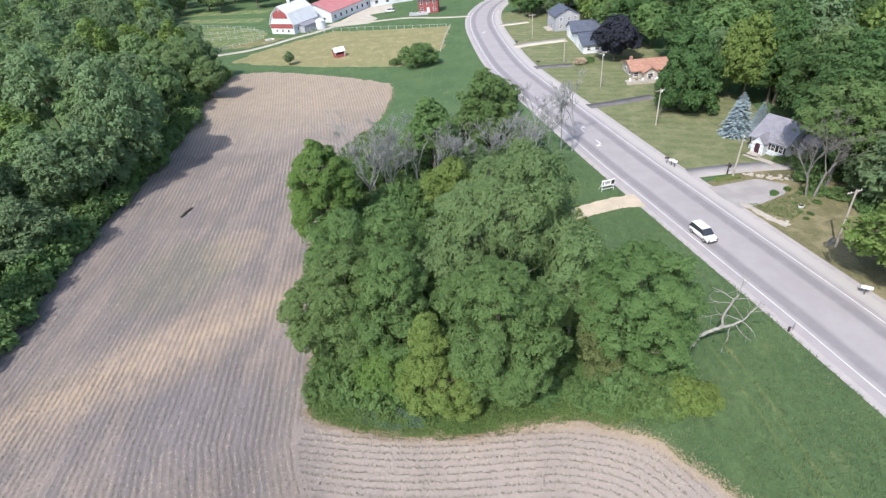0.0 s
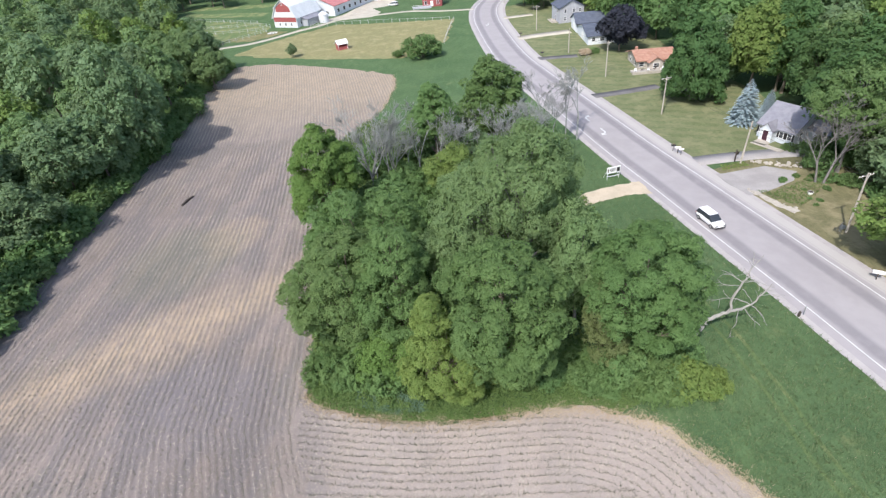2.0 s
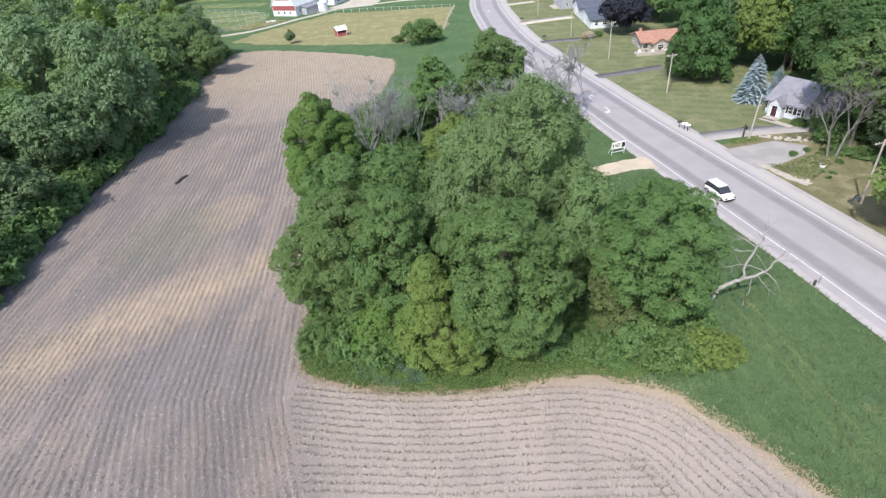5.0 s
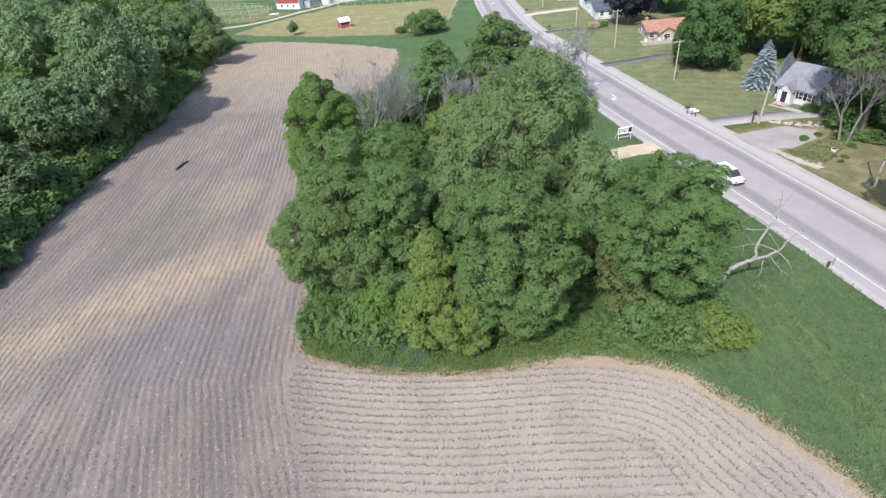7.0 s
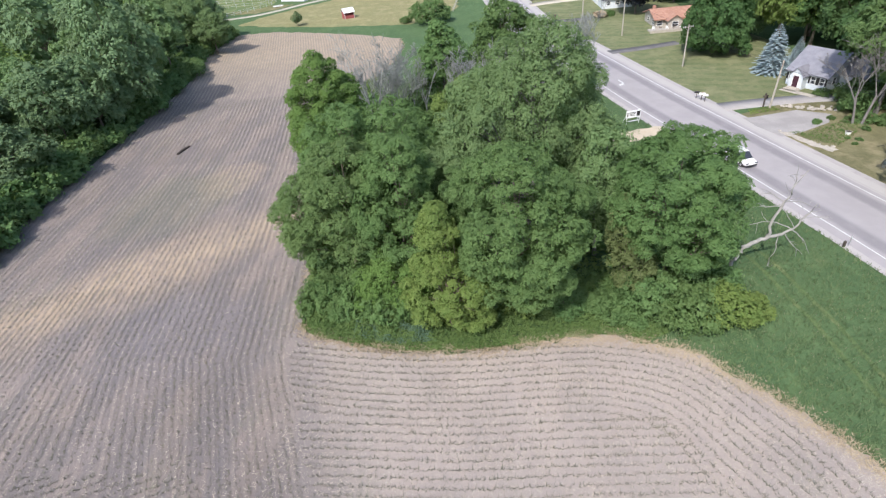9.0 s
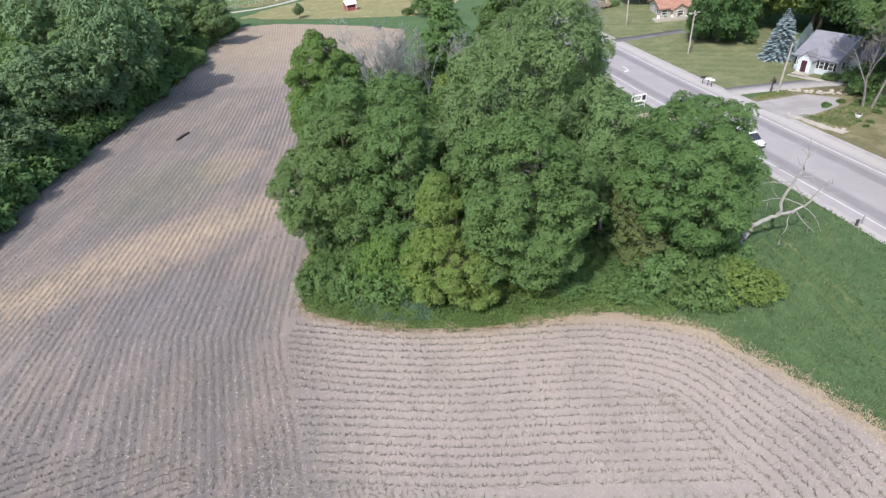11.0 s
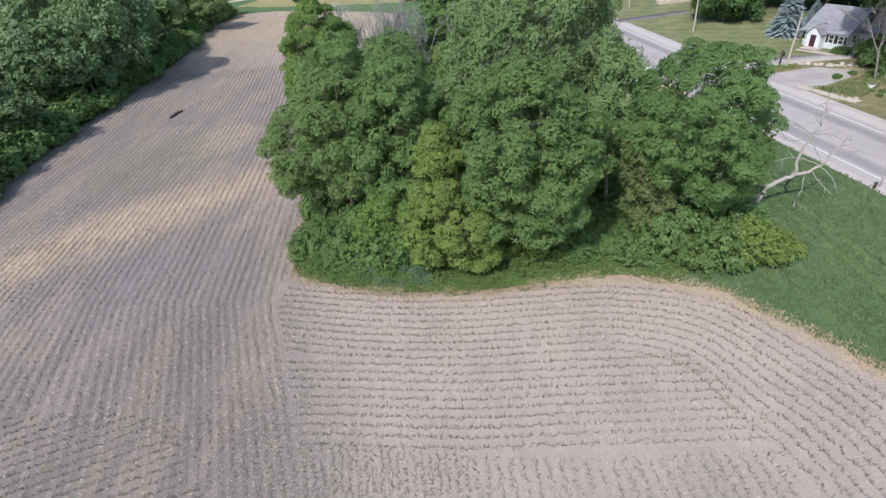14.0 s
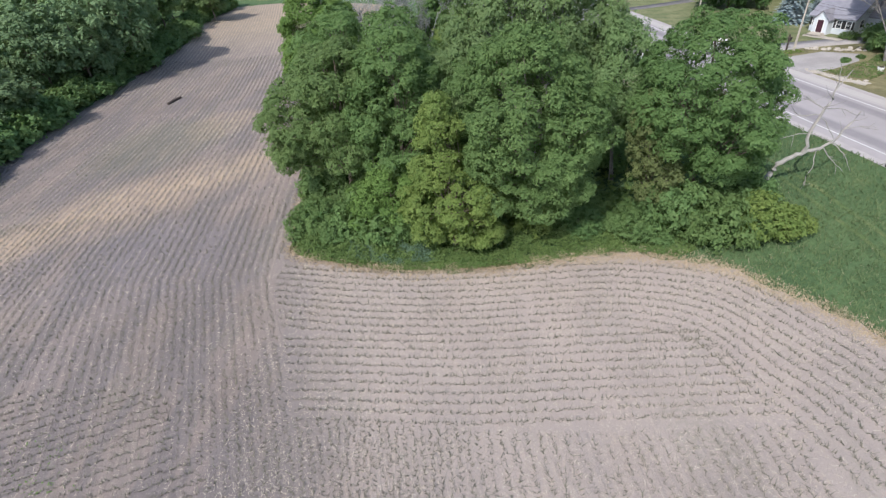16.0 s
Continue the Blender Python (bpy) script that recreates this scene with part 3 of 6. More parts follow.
def sprays(centres, out, radii, lobes, n, size, rng, droop=0.0, flat=.72, fill=.16, per=6):
    """Small three-sided leaves in sprays over each clump, turned outwards and up, with some deeper in the crown."""
    k = n // per
    pick = rng.choice(len(centres), k, p=radii ** 2 / (radii ** 2).sum())
    d = rng.normal(size=(k, 3)) + out[pick] * .8 + np.array([0, 0, .4])
    d /= np.linalg.norm(d, axis=1)[:, None]
    c = centres[pick] + d * (radii[pick] * rng.uniform(.62, 1.1, k) ** .7)[:, None] * np.array([1, 1, flat])
    deep = rng.uniform(0, 1, k) < fill
    L = np.array(lobes)[rng.randint(len(lobes), size=k)]
    e = rng.normal(size=(k, 3))
    e /= np.linalg.norm(e, axis=1)[:, None]
    c = np.where(deep[:, None], L[:, :3] + e * L[:, 3:] * rng.uniform(.45, .85, k)[:, None], c)
    if droop:
        c[:, 2] -= droop * rng.uniform(0, 1, k) ** 2 * radii[pick]
    ns = d * .85 + rng.normal(0, .16, (k, 3)) + np.array([0, 0, .5])
    ns /= np.linalg.norm(ns, axis=1)[:, None]
    t1 = np.cross(ns, rng.normal(size=(k, 3)))
    t1 /= np.linalg.norm(t1, axis=1)[:, None]
    t2 = np.cross(ns, t1)
    rep = lambda q: np.repeat(q, per, 0)
    m = k * per
    o = rng.normal(0, 1, (m, 3)) * np.array([.85, .75, .3]) * size
    c = rep(c) + rep(t1) * o[:, :1] + rep(t2) * o[:, 1:2] + rep(ns) * o[:, 2:]
    if droop:
        c[:, 2] -= np.abs(rng.normal(0, 1.5 * size, m))
    nn = rep(ns) + rng.normal(0, .24, (m, 3))
    nn /= np.linalg.norm(nn, axis=1)[:, None]
    a = np.cross(nn, rng.normal(size=(m, 3)))
    if droop:
        a = a * .7 + np.array([0, 0, -1.0])
        a -= nn * np.sum(a * nn, 1)[:, None]
    a /= np.linalg.norm(a, axis=1)[:, None] + 1e-9
    b = np.cross(nn, a)
    s = size * rng.uniform(.6, 1.35, m)[:, None]
    long = 1.25 + .45 * droop
    v = np.stack([c + a * s * .62 * long, c - a * s * .38 * long + b * s * .55, c - a * s * .38 * long - b * s * .55], 1).reshape(-1, 3)
    return v, np.arange(3 * m).reshape(-1, 3)


def lobed_tree(name, seed, lobes, puff, count, size, leaf_mat, label, droop=0.0, trunk=.3, bark=None, lumpy=.3, fill=.16, flat=.72, limbs=14, fork=.3, knobs=7):
    """A broadleaf tree at the origin: a tapered trunk that forks into limbs, one or more to each lobe of its crown."""
    rng = np.random.RandomState(seed)
    top = thing(name, 0, 0, 0, label, "tree", z=0)
    boughs = []
    for x, y, z, rx, ry, rz in lobes:                 # smaller masses that break up each lobe
        for _ in range(knobs):
            d = rng.normal(size=3) + np.array([0, 0, .25])
            d /= np.linalg.norm(d)
            w = min(rx, ry, rz) * rng.uniform(.26, .44)
            q = np.array([x, y, z]) + d * np.array([rx, ry, rz]) * rng.uniform(.74, .9)
            boughs.append((*q, w, w, w * rng.uniform(.65, .95)))
    cen, out, rad = puffs([(x, y, z, rx * .89, ry * .89, rz * .93) for x, y, z, rx, ry, rz in lobes] + boughs, puff, rng, lumpy)
    v, f = sprays(cen, out, rad, lobes, count, size, rng, droop, flat, fill)
    v[:, 2] = np.maximum(v[:, 2], .05)
    acc = tubes()
    main = max(lobes, key=lambda l: l[2] * l[3])
    crown_top = main[2] + main[5] * .6
    bend = rng.normal(0, .25, 2)
    stem = [(main[0] * t ** 1.5 + bend[0] * math.sin(3 * t), main[1] * t ** 1.5 + bend[1] * math.sin(3 * t), crown_top * t - .3 * (t == 0)) for t in np.linspace(0, 1, 8)]
    tube(acc, stem, [trunk * (1.4 if i == 0 else 1) * (1 - .85 * i / 7) for i in range(8)], 8)
    ends = [Vector(l[:3]) for l in lobes] + [Vector(cen[i]) for i in rng.choice(len(cen), min(limbs, len(cen)), replace=False)]
    for e in ends:
        i = int(np.clip((e.z * .72 / crown_top) * 7 * rng.uniform(.7, 1), 7 * fork, 6))
        s = Vector(stem[i])
        m = s.lerp(e, .5) + Vector((rng.normal(0, .05), rng.normal(0, .05), -.04)) * (e - s).length
        r = trunk * (1 - .85 * i / 7) * .55
        tube(acc, [s, s.lerp(m, .5), m, m.lerp(e, .6), e], [r, r * .8, r * .6, r * .4, r * .15], 5)
        near = np.argsort(((cen - np.array(e)) ** 2).sum(1))[:7]
        for j in rng.choice(near, min(4, len(near)), replace=False):
            q = Vector(cen[j])
            tube(acc, [m, m.lerp(q, .55), q], [r * .3, r * .18, .012], 4)
    mesh_from("trunk", *acc, bark or M_BARK, top, True)
    mesh_from("crown", v, f, leaf_mat, top)
    return top


def tree(name, seed, height, radius, bottom, count, size, leaf_mat, label, shape=1.0, droop=0.0, puff=.24, sides=6, lumpy=.35, fill=.16, flat=.72):
    """A tree with a crown of one large lobe and several smaller ones about it; shape below 1 narrows the top."""
    rng = np.random.RandomState(seed + 500)
    cz, rz = (height + bottom) / 2, (height - bottom) / 2
    lobes = [(0, 0, cz + rz * .06, radius * .78 * shape, radius * .78 * shape, rz * .94)]
    for i in range(sides):
        a = 6.283 * (i + rng.uniform(-.3, .3)) / sides
        up = rng.uniform(-.42, .38)
        w = radius * rng.uniform(.4, .56)
        r = (radius - w) * rng.uniform(.85, 1.08) * (1 - (1 - shape) * max(0, up))
        lobes.append((r * math.cos(a), r * math.sin(a), cz + up * rz, w, w, min(rz * .5, w * 1.15)))
    return lobed_tree(name, seed, lobes, radius * puff, count, size, leaf_mat, label, droop, height * .018, None, lumpy, fill, flat, 8, knobs=3)


def dead_tree(name, seed, height, spread, label, mat=None, depth=4, lean=(0, 0), forks=4, r0=None, trunk=.3, stems=4):
    """A bare tree: a trunk that splits into upright limbs, which fork again and again into fine twigs."""
    rng = random.Random(seed)
    top = thing(name, 0, 0, 0, label, "dead tree", z=0)
    acc = tubes()

    def grow(p, d, length, r, k):
        q = p + d * length * .5 + Vector((rng.gauss(0, .05), rng.gauss(0, .05), 0)) * length
        e = q + (d + Vector((rng.gauss(0, .14), rng.gauss(0, .14), .08))).normalized() * length * .5
        tube(acc, [p, q, e], [r, r * .8, r * .6 if k else .02], 6 if k > 3 else (4 if k > 2 else 3))
        if not k:
            return
        for i in range(forks if k > 1 else forks - 1):
            t = rng.uniform(.3, 1)
            s = p.lerp(q, t * 2) if t < .5 else q.lerp(e, t * 2 - 1)
            a = rng.uniform(0, 6.28)
            w = Vector((math.cos(a), math.sin(a), rng.uniform(-.25, .25))) * spread * rng.uniform(.7, 1.7)
            grow(s, (d + w + Vector((0, 0, .06))).normalized(), length * rng.uniform(.4, .66), max(r * .5, .025), k - 1)
    h0 = height * trunk
    r = r0 or height * .014
    tube(acc, [(0, 0, -.3), (lean[0] * h0 * .5, lean[1] * h0 * .5, h0 * .5), (lean[0] * h0, lean[1] * h0, h0)], [r * 1.3, r, r * .9], 8)
    for i in range(stems):
        a = 6.283 * (i + rng.uniform(-.3, .3)) / stems
        d = Vector((math.cos(a) * spread * .8 + lean[0], math.sin(a) * spread * .8 + lean[1], 1)).normalized()
        grow(Vector((lean[0] * h0, lean[1] * h0, h0 * rng.uniform(.75, .98))), d, (height - h0) * rng.uniform(.48, .66), r * .6, depth - 1)
    mesh_from("trunk", *acc, mat or M_TWIG, top, True)
    return top


def shrub(name, seed, radius, height, count, size, mat, label, clumps=14):
    """A low bush with several stems under a lumpy cover of leaves."""
    rng = np.random.RandomState(seed)
    top = thing(name, 0, 0, 0, label, "shrub", z=0)
    a = rng.uniform(0, 6.28, clumps)
    q = np.sqrt(rng.uniform(0, 1, clumps)) * .75
    c = np.stack([np.cos(a) * radius * q, np.sin(a) * radius * q, height * (.62 - .45 * q ** 2) * rng.uniform(.7, 1.15, clumps)], 1)
    cr = np.minimum(radius * .36 * rng.uniform(.75, 1.25, clumps), c[:, 2] * 1.1 + .1)
    lobes = [(*p, w, w, w * .9) for p, w in zip(c, cr)]
    v, f = sprays(*puffs(lobes, radius * .15, rng), lobes, count, size, rng, flat=.8)
    v[:, 2] = np.maximum(v[:, 2], .02)
    acc = tubes()
    for p in c[::2]:
        tube(acc, [(p[0] * .15, p[1] * .15, -.1), (p[0] * .6, p[1] * .6, p[2] * .6), tuple(p)], [.05, .035, .015], 4)
    mesh_from("stems", *acc, M_BARK, top, True)
    mesh_from("foliage", v, f, mat, top)
    return top


def conifer(name, seed, height, radius, mat, label):
    """A spruce: whorls of drooping boughs round a straight stem, shorter towards the pointed top."""
    rng = np.random.RandomState(seed)
    top = thing(name, 0, 0, 0, label, "tree", z=0)
    acc = tubes()
    tube(acc, [(0, 0, -.2), (0, 0, height * .5), (0, 0, height * .97)], [.18, .1, .02], 6)
    V = []
    levels = int(height / .3)
    for i in range(levels):
        t = (i + .5) / levels
        z = .3 + t * (height - .45)
        r = radius * (1 - t) ** .85 * rng.uniform(.92, 1.08) + .05
        n = max(5, int(17 * (1 - t) + 5))
        for k in range(n):
            a = 6.283 * (k + rng.uniform(-.45, .45)) / n
            L = r * rng.uniform(.78, 1.12)
            d = np.array([math.cos(a), math.sin(a), -.22 + .3 * t])
            foot = np.array([0, 0, z])
            tube(acc, [tuple(foot), tuple(foot + d * L)], [.025, .006], 3)
            for s in np.linspace(.35, 1, max(2, int(L / .2))):
                p = foot + d * L * s
                for side in (-1, 0, 1):
                    b = a + side * .75
                    out = np.array([math.cos(b), math.sin(b), rng.uniform(-.3, .12)])
                    l = (.16 + .3 * min(1, L)) * (1.15 - s * .45) * rng.uniform(.7, 1.2)
                    w = np.cross(out, [0, 0, 1]) * l * .3
                    nz = np.array([0, 0, .08 * l])
                    V += [p, p + out * l * .5 + w - nz, p + out * l, p + out * l * .5 - w - nz]
    mesh_from("trunk", *acc, M_BARK, top, True)
    V = np.array(V)
    mesh_from("needles", V, np.arange(len(V)).reshape(-1, 4), mat, top)
    return top


def plant(src, x, y, scale=1.0, turn=0.0, tall=1.0, lean=0.0):
    """A copy of a tree or bush, set on the land."""
    src.scale = (scale, scale, scale * tall)
    ob = copy_thing(src, pose(x, y, float(land(x, y)) + .02, lean, 0, turn))
    src.scale = (1, 1, 1)
    return ob


def drop_source(ob):
    for o in (*ob.children_recursive, ob):
        bpy.data.objects.remove(o)


GREEN = "dense green maple in full summer leaf"
willow_s = tree("willow_tree", 15, 15.0, 5.0, 4.0, 26000, .2, M_WILLOW, "grey-green willow with drooping fine leaves", .9, .5)
yellow = tree("box_elder_tree", 16, 14.5, 4.2, .8, 24000, .19, M_YELLOW, "yellowish green box elder in the grove", .8)
thin = tree("poplar_tree", 17, 16.0, 4.2, 3.0, 15000, .26, M_FOREST, "green poplar with a loose crown", .8)
near_a = tree("oak_tree", 21, 17.0, 7.0, 1.5, 11500, .4, M_FOREST, "green oak at the edge of the wood", .95, puff=.2)
near_b = tree("ash_tree", 22, 16.0, 6.0, 1.2, 11000, .38, M_WILLOW, "pale green ash in full summer leaf", .9, puff=.21)
near_d = tree("maple_tree", 24, 16.5, 8.2, -1.5, 22000, .38, M_DEEP, "broad deep green maple on the lawn", .95, puff=.16)
near_y = tree("maple_tree", 30, 16.0, 6.4, 1.5, 14000, .35, M_YELLOW, "yellowish green maple in the wood", .9, puff=.2)
wood_a = tree("oak_tree", 25, 17.0, 7.0, 2.5, 3600, .66, M_FOREST, "green oak at the edge of the wood", .9)
wood_b = tree("ash_tree", 26, 16.0, 6.0, 2.0, 3000, .66, M_FOREST, "green ash in full summer leaf", .85)
wood_c = tree("elm_tree", 27, 18.0, 6.5, 3.0, 3200, .66, M_WILLOW, "pale green elm in full summer leaf", .9)
wood_d = tree("maple_tree", 28, 16.0, 7.4, 1.5, 3800, .66, M_MAPLE, GREEN, .9)
near_e = tree("oak_tree", 23, 17.0, 6.8, 1.5, 11000, .4, M_DEEP, "deep green oak behind the houses", .95, puff=.2)
wood_e = tree("oak_tree", 35, 17.0, 7.0, 2.0, 3600, .66, M_DEEP, "deep green oak behind the houses", .9)
wood_y = tree("maple_tree", 29, 16.0, 6.4, 1.5, 3200, .64, M_YELLOW, "yellowish green maple in the wood", .9)
bush = shrub("shrub", 31, 2.4, 3.0, 6500, .135, M_SHRUB, "leafy green shrub beside the grove", 20)
bush_y = shrub("shrub", 32, 2.2, 3.2, 6500, .13, M_YELLOW, "yellowish green shrub beside the grove", 18)
bush_d = shrub("shrub", 33, 2.8, 2.4, 7000, .14, M_MAPLE, "dark green shrub at the edge of the wood", 20)
bush_f = shrub("shrub", 34, 2.6, 2.8, 1300, .36, M_SHRUB, "leafy green shrub below the trees", 18)
bare_a = dead_tree("dead_tree", 41, 17.0, .62, "bare grey dead tree with many upright limbs", depth=5, forks=4, trunk=.26, stems=6)
bare_b = dead_tree("dead_tree", 43, 14.0, .6, "bare grey dead tree in the grove", depth=5, forks=4, trunk=.34, stems=2, r0=.12)
bare_t = dead_tree("dead_tree", 44, 13.0, .52, "bare grey dead tree with a thin crown", depth=5, forks=4, trunk=.4, stems=2, r0=.11)

# the grove between the field and the road: the front trees, each with its own lobes
def grove_tree(x, y, *a, **k):
    ob = lobed_tree(*a, **k)
    ob.matrix_basis = pose(x, y, float(land(x, y)) + .02)
    return ob


grove_tree(2.5, 39.6, "maple_tree", 11, [(-.3, .2, 11.2, 5.7, 6.0, 6.7), (2.9, -.6, 9.6, 3.2, 5.0, 5.2), (-2.2, -1.4, 8.4, 3.4, 4.2, 4.6), (1.6, -1.6, 6.4, 3.8, 4.0, 3.4)],
           .92, 112000, .128, M_MAPLE, "round dense green maple at the front of the grove", trunk=.34)
grove_tree(17.0, 41.6, "maple_tree", 12, [(-.2, 0, 11.2, 5.3, 5.6, 5.9), (2.6, .8, 10.2, 3.1, 4.6, 4.3), (-2.8, -1.6, 10.6, 3.0, 4.0, 4.4), (1.2, -2.2, 8.0, 3.8, 3.4, 4.4), (3.0, 0, 6.4, 2.6, 3.6, 3.2)],
           .9, 108000, .128, M_DUSK, "broad dark green maple beside the verge", trunk=.34)
grove_tree(12.6, 40.4, "box_elder_tree", 13, [(0, 0, 7.4, 1.9, 2.0, 4.6), (.7, -.9, 4.4, 2.0, 1.8, 3.0)], .7, 16000, .13, M_OLIVE, "olive green box elder below the maple", trunk=.16)
grove_tree(-8.5, 43.6, "maple_tree", 14, [(.2, 0, 12.4, 3.5, 4.6, 5.3), (-1.6, -1.2, 9.6, 2.6, 3.8, 4.4), (.8, -1.5, 7.8, 3.0, 3.6, 4.4)],
           .88, 62000, .13, M_MAPLE, "upright green maple in the grove", trunk=.28)
grove_tree(-14.2, 44.6, "walnut_tree", 15, [(.8, .4, 12.0, 4.3, 4.6, 4.5), (-2.8, -.6, 10.4, 3.0, 3.8, 3.9), (-3.9, -1.0, 7.4, 2.1, 2.8, 2.3), (1.2, -2.0, 9.0, 3.2, 3.2, 3.6)],
           .95, 80000, .135, M_WALNUT, "open green walnut leaning over the field's edge", trunk=.27, fill=.12, lumpy=.45, limbs=16)
grove_tree(-12.6, 51.0, "maple_tree", 16, [(-2.2, 0, 12.4, 4.4, 5.0, 5.0), (3.0, .4, 12.2, 3.9, 4.6, 4.9), (0, -1.5, 9.5, 4.6, 4.0, 4.5)],
           .95, 64000, .14, M_MAPLE, GREEN, trunk=.3)
grove_tree(4.4, 50.6, "willow_tree", 17, [(1.8, 0, 17.4, 5.6, 5.2, 6.9), (-3.6, -.6, 15.4, 4.6, 4.4, 6.0), (4.8, -.4, 14.2, 3.0, 4.0, 5.6), (-6.6, -2.6, 12.0, 3.0, 3.4, 4.6)],
           1.15, 135000, .13, M_WILLOW, "tall grey-green willow with drooping fine leaves", droop=.5, trunk=.42, bark=M_GREYBARK, lumpy=.55, flat=.9, limbs=22, knobs=10)
grove_tree(11.6, 47.6, "willow_tree", 18, [(0, 0, 11.8, 3.2, 3.4, 4.0), (1.4, -1.0, 9.0, 2.6, 3.0, 3.6), (-1.6, -1.4, 8.6, 2.4, 2.8, 3.6)],
           1.0, 36000, .14, M_WILLOW, "small grey-green willow between the maples", droop=.7, trunk=.2, bark=M_GREYBARK, lumpy=.45, flat=1.0, fill=.05)
grove_tree(-4.0, 37.3, "box_elder_tree", 19, [(-.4, .2, 11.0, 1.9, 2.0, 3.4), (-.8, 0, 7.6, 2.6, 2.3, 3.4), (1.2, -.6, 5.0, 2.9, 2.3, 3.3), (2.2, -.9, 2.6, 2.2, 1.8, 2.4), (-1.8, -.4, 4.4, 2.3, 2.0, 3.0)],
           .74, 52000, .125, M_YELLOW, "yellowish green box elder at the edge of the field", trunk=.2, lumpy=.5, fill=.06, limbs=20)
grove_tree(-9.4, 39.8, "box_elder_tree", 20, [(0, 0, 4.6, 2.3, 2.0, 3.4), (2.6, -.3, 4.0, 2.2, 2.0, 3.2), (-2.2, .2, 3.2, 2.0, 1.8, 2.6)],
           .75, 24000, .13, M_FRESH, "bright green young box elder in front of the maples", trunk=.14, lumpy=.45)
grove_tree(-21.0, 70.0, "walnut_tree", 21, [(.2, 0, 13.0, 3.8, 3.9, 5.4), (-.8, -1.4, 8.0, 4.2, 3.9, 5.0), (2.6, 1.0, 11.6, 2.3, 3.0, 4.6), (-2.2, -.6, 11.4, 2.4, 3.0, 4.4)],
           1.0, 66000, .17, M_FRESH, "light green walnut at the field's edge", trunk=.24, lumpy=.45, fill=.12)
grove_tree(5.6, 98.5, "maple_tree", 22, [(0, 0, 13.2, 3.4, 3.6, 5.2), (-3.2, -.6, 11.0, 2.6, 3.0, 4.6), (3.0, .2, 11.6, 2.6, 3.0, 4.6), (-.6, -2, 9.0, 4.0, 3.0, 5.0)],
           1.2, 26000, .26, M_MAPLE, "dark green maple at the back of the grove", trunk=.25, lumpy=.5)
grove_tree(-5.4, 89.0, "ash_tree", 23, [(.4, 0, 12.6, 2.6, 2.8, 4.8), (-2.0, -.5, 10.2, 2.2, 2.6, 4.2), (2.2, -.3, 10.8, 2.0, 2.6, 4.0)],
           1.1, 20000, .25, M_MAPLE, "dark green ash at the back of the grove", trunk=.22, lumpy=.55)
for src, x, y, s, turn, tall in (
        (thin, -22.6, 77.0, .7, 200, .95), (near_d, -3.5, 58, .62, 190, .9), (yellow, -1.6, 73.0, 1.15, 90, .8),
        (near_a, -7.6, 106.0, .6, 200, .9), (thin, 13.5, 93.0, .62, 20, 1.0), (near_b, -1.0, 104, .62, 30, .8), (near_a, -4.5, 94, .5, 10, .9),
        (near_b, -21.5, 87, .42, 170, .9), (willow_s, 10.5, 96, .7, 10, .75), (near_b, -14.5, 97, .45, 60, .7),
        (near_a, 1.0, 90.0, .62, 30, .8), (willow_s, 7.0, 84.0, .8, 120, .8), (near_a, 3.0, 67.0, .8, 45, .85),
        (willow_s, 9.0, 66.0, .75, 170, .85), (thin, -24, 82, .6, 20, .8), (thin, -9, 95, .65, 220, .7)):
    plant(src, x, y, s, turn, tall)
for src, x, y, s, turn, tall in ((bare_t, -8.2, 84.5, 1.12, 40, 1.0), (bare_b, -4.6, 83.6, 1.05, 130, 1.08), (bare_t, -1.2, 84.8, 1.1, 280, 1.06), (bare_b, 5.0, 85.0, 1.1, 60, 1.08), (bare_t, 8.6, 84.2, 1.15, 330, 1.02), (bare_b, 11.4, 85.5, 1.12, 190, 1.1), (bare_a, -16.4, 82, 1.00, 0, 1.04), (bare_b, -14.3, 87.7, 1.18, 90, 1.12), (bare_t, -6.8, 99, 1.10, 200, 0.95), (bare_b, -3.8, 100.4, 0.90, 20, 1.05), (bare_t, 1.3, 98.4, 0.83, 130, 1.00), (bare_t, -10.6, 89, 0.83, 20, 1.12), (bare_a, -12.6, 83.5, 0.82, 130, 1.12), (bare_t, -8.5, 88, 0.94, 50, 1.12), (bare_b, -5, 86.5, 0.85, 150, 1.12), (bare_t, -1.5, 88, 0.89, 250, 1.12), (bare_b, 2.5, 89, 0.80, 310, 1.12), (bare_t, 6.3, 89.5, 0.97, 10, 1.12), (bare_b, 10, 89, 0.94, 110, 1.12), (bare_t, 13.3, 88.5, 1.00, 170, 1.12), (bare_t, -16.2, 86, 1.10, 10, 1.00), (bare_b, 4.5, 97.5, 0.88, 20, 1.00), (bare_t, 11.5, 98.6, 0.99, 250, 1.00),
                                 (bare_b, 7.9, 100, 1.04, 220, 1.05), (bare_t, 15, 100.2, 1.21, 300, 1.00), (bare_b, 17.2, 98, 0.88, 80, 1.00), (bare_t, 20.2, 101, 1.16, 60, 1.00), (bare_b, 22.3, 100, 1.21, 250, 1.00)):
    plant(src, x, y, s, turn, tall)
rng = random.Random(5)
for i in range(34):                                   # thicket along the front of the grove
    t = i / 33
    x = -17.5 + 39 * t
    y = 39.0 + rng.uniform(0, 3.2) - (1.0 if x > 12 else 0) - .12 * max(0, x - 12)
    plant(rng.choice((bush, bush, bush_d, bush_y if -6 < x < 4 else bush)), x, y, rng.uniform(.6, 1.05), rng.uniform(0, 360), rng.uniform(.8, 1.4) * (.5 if 4 < x < 13.5 else 1))
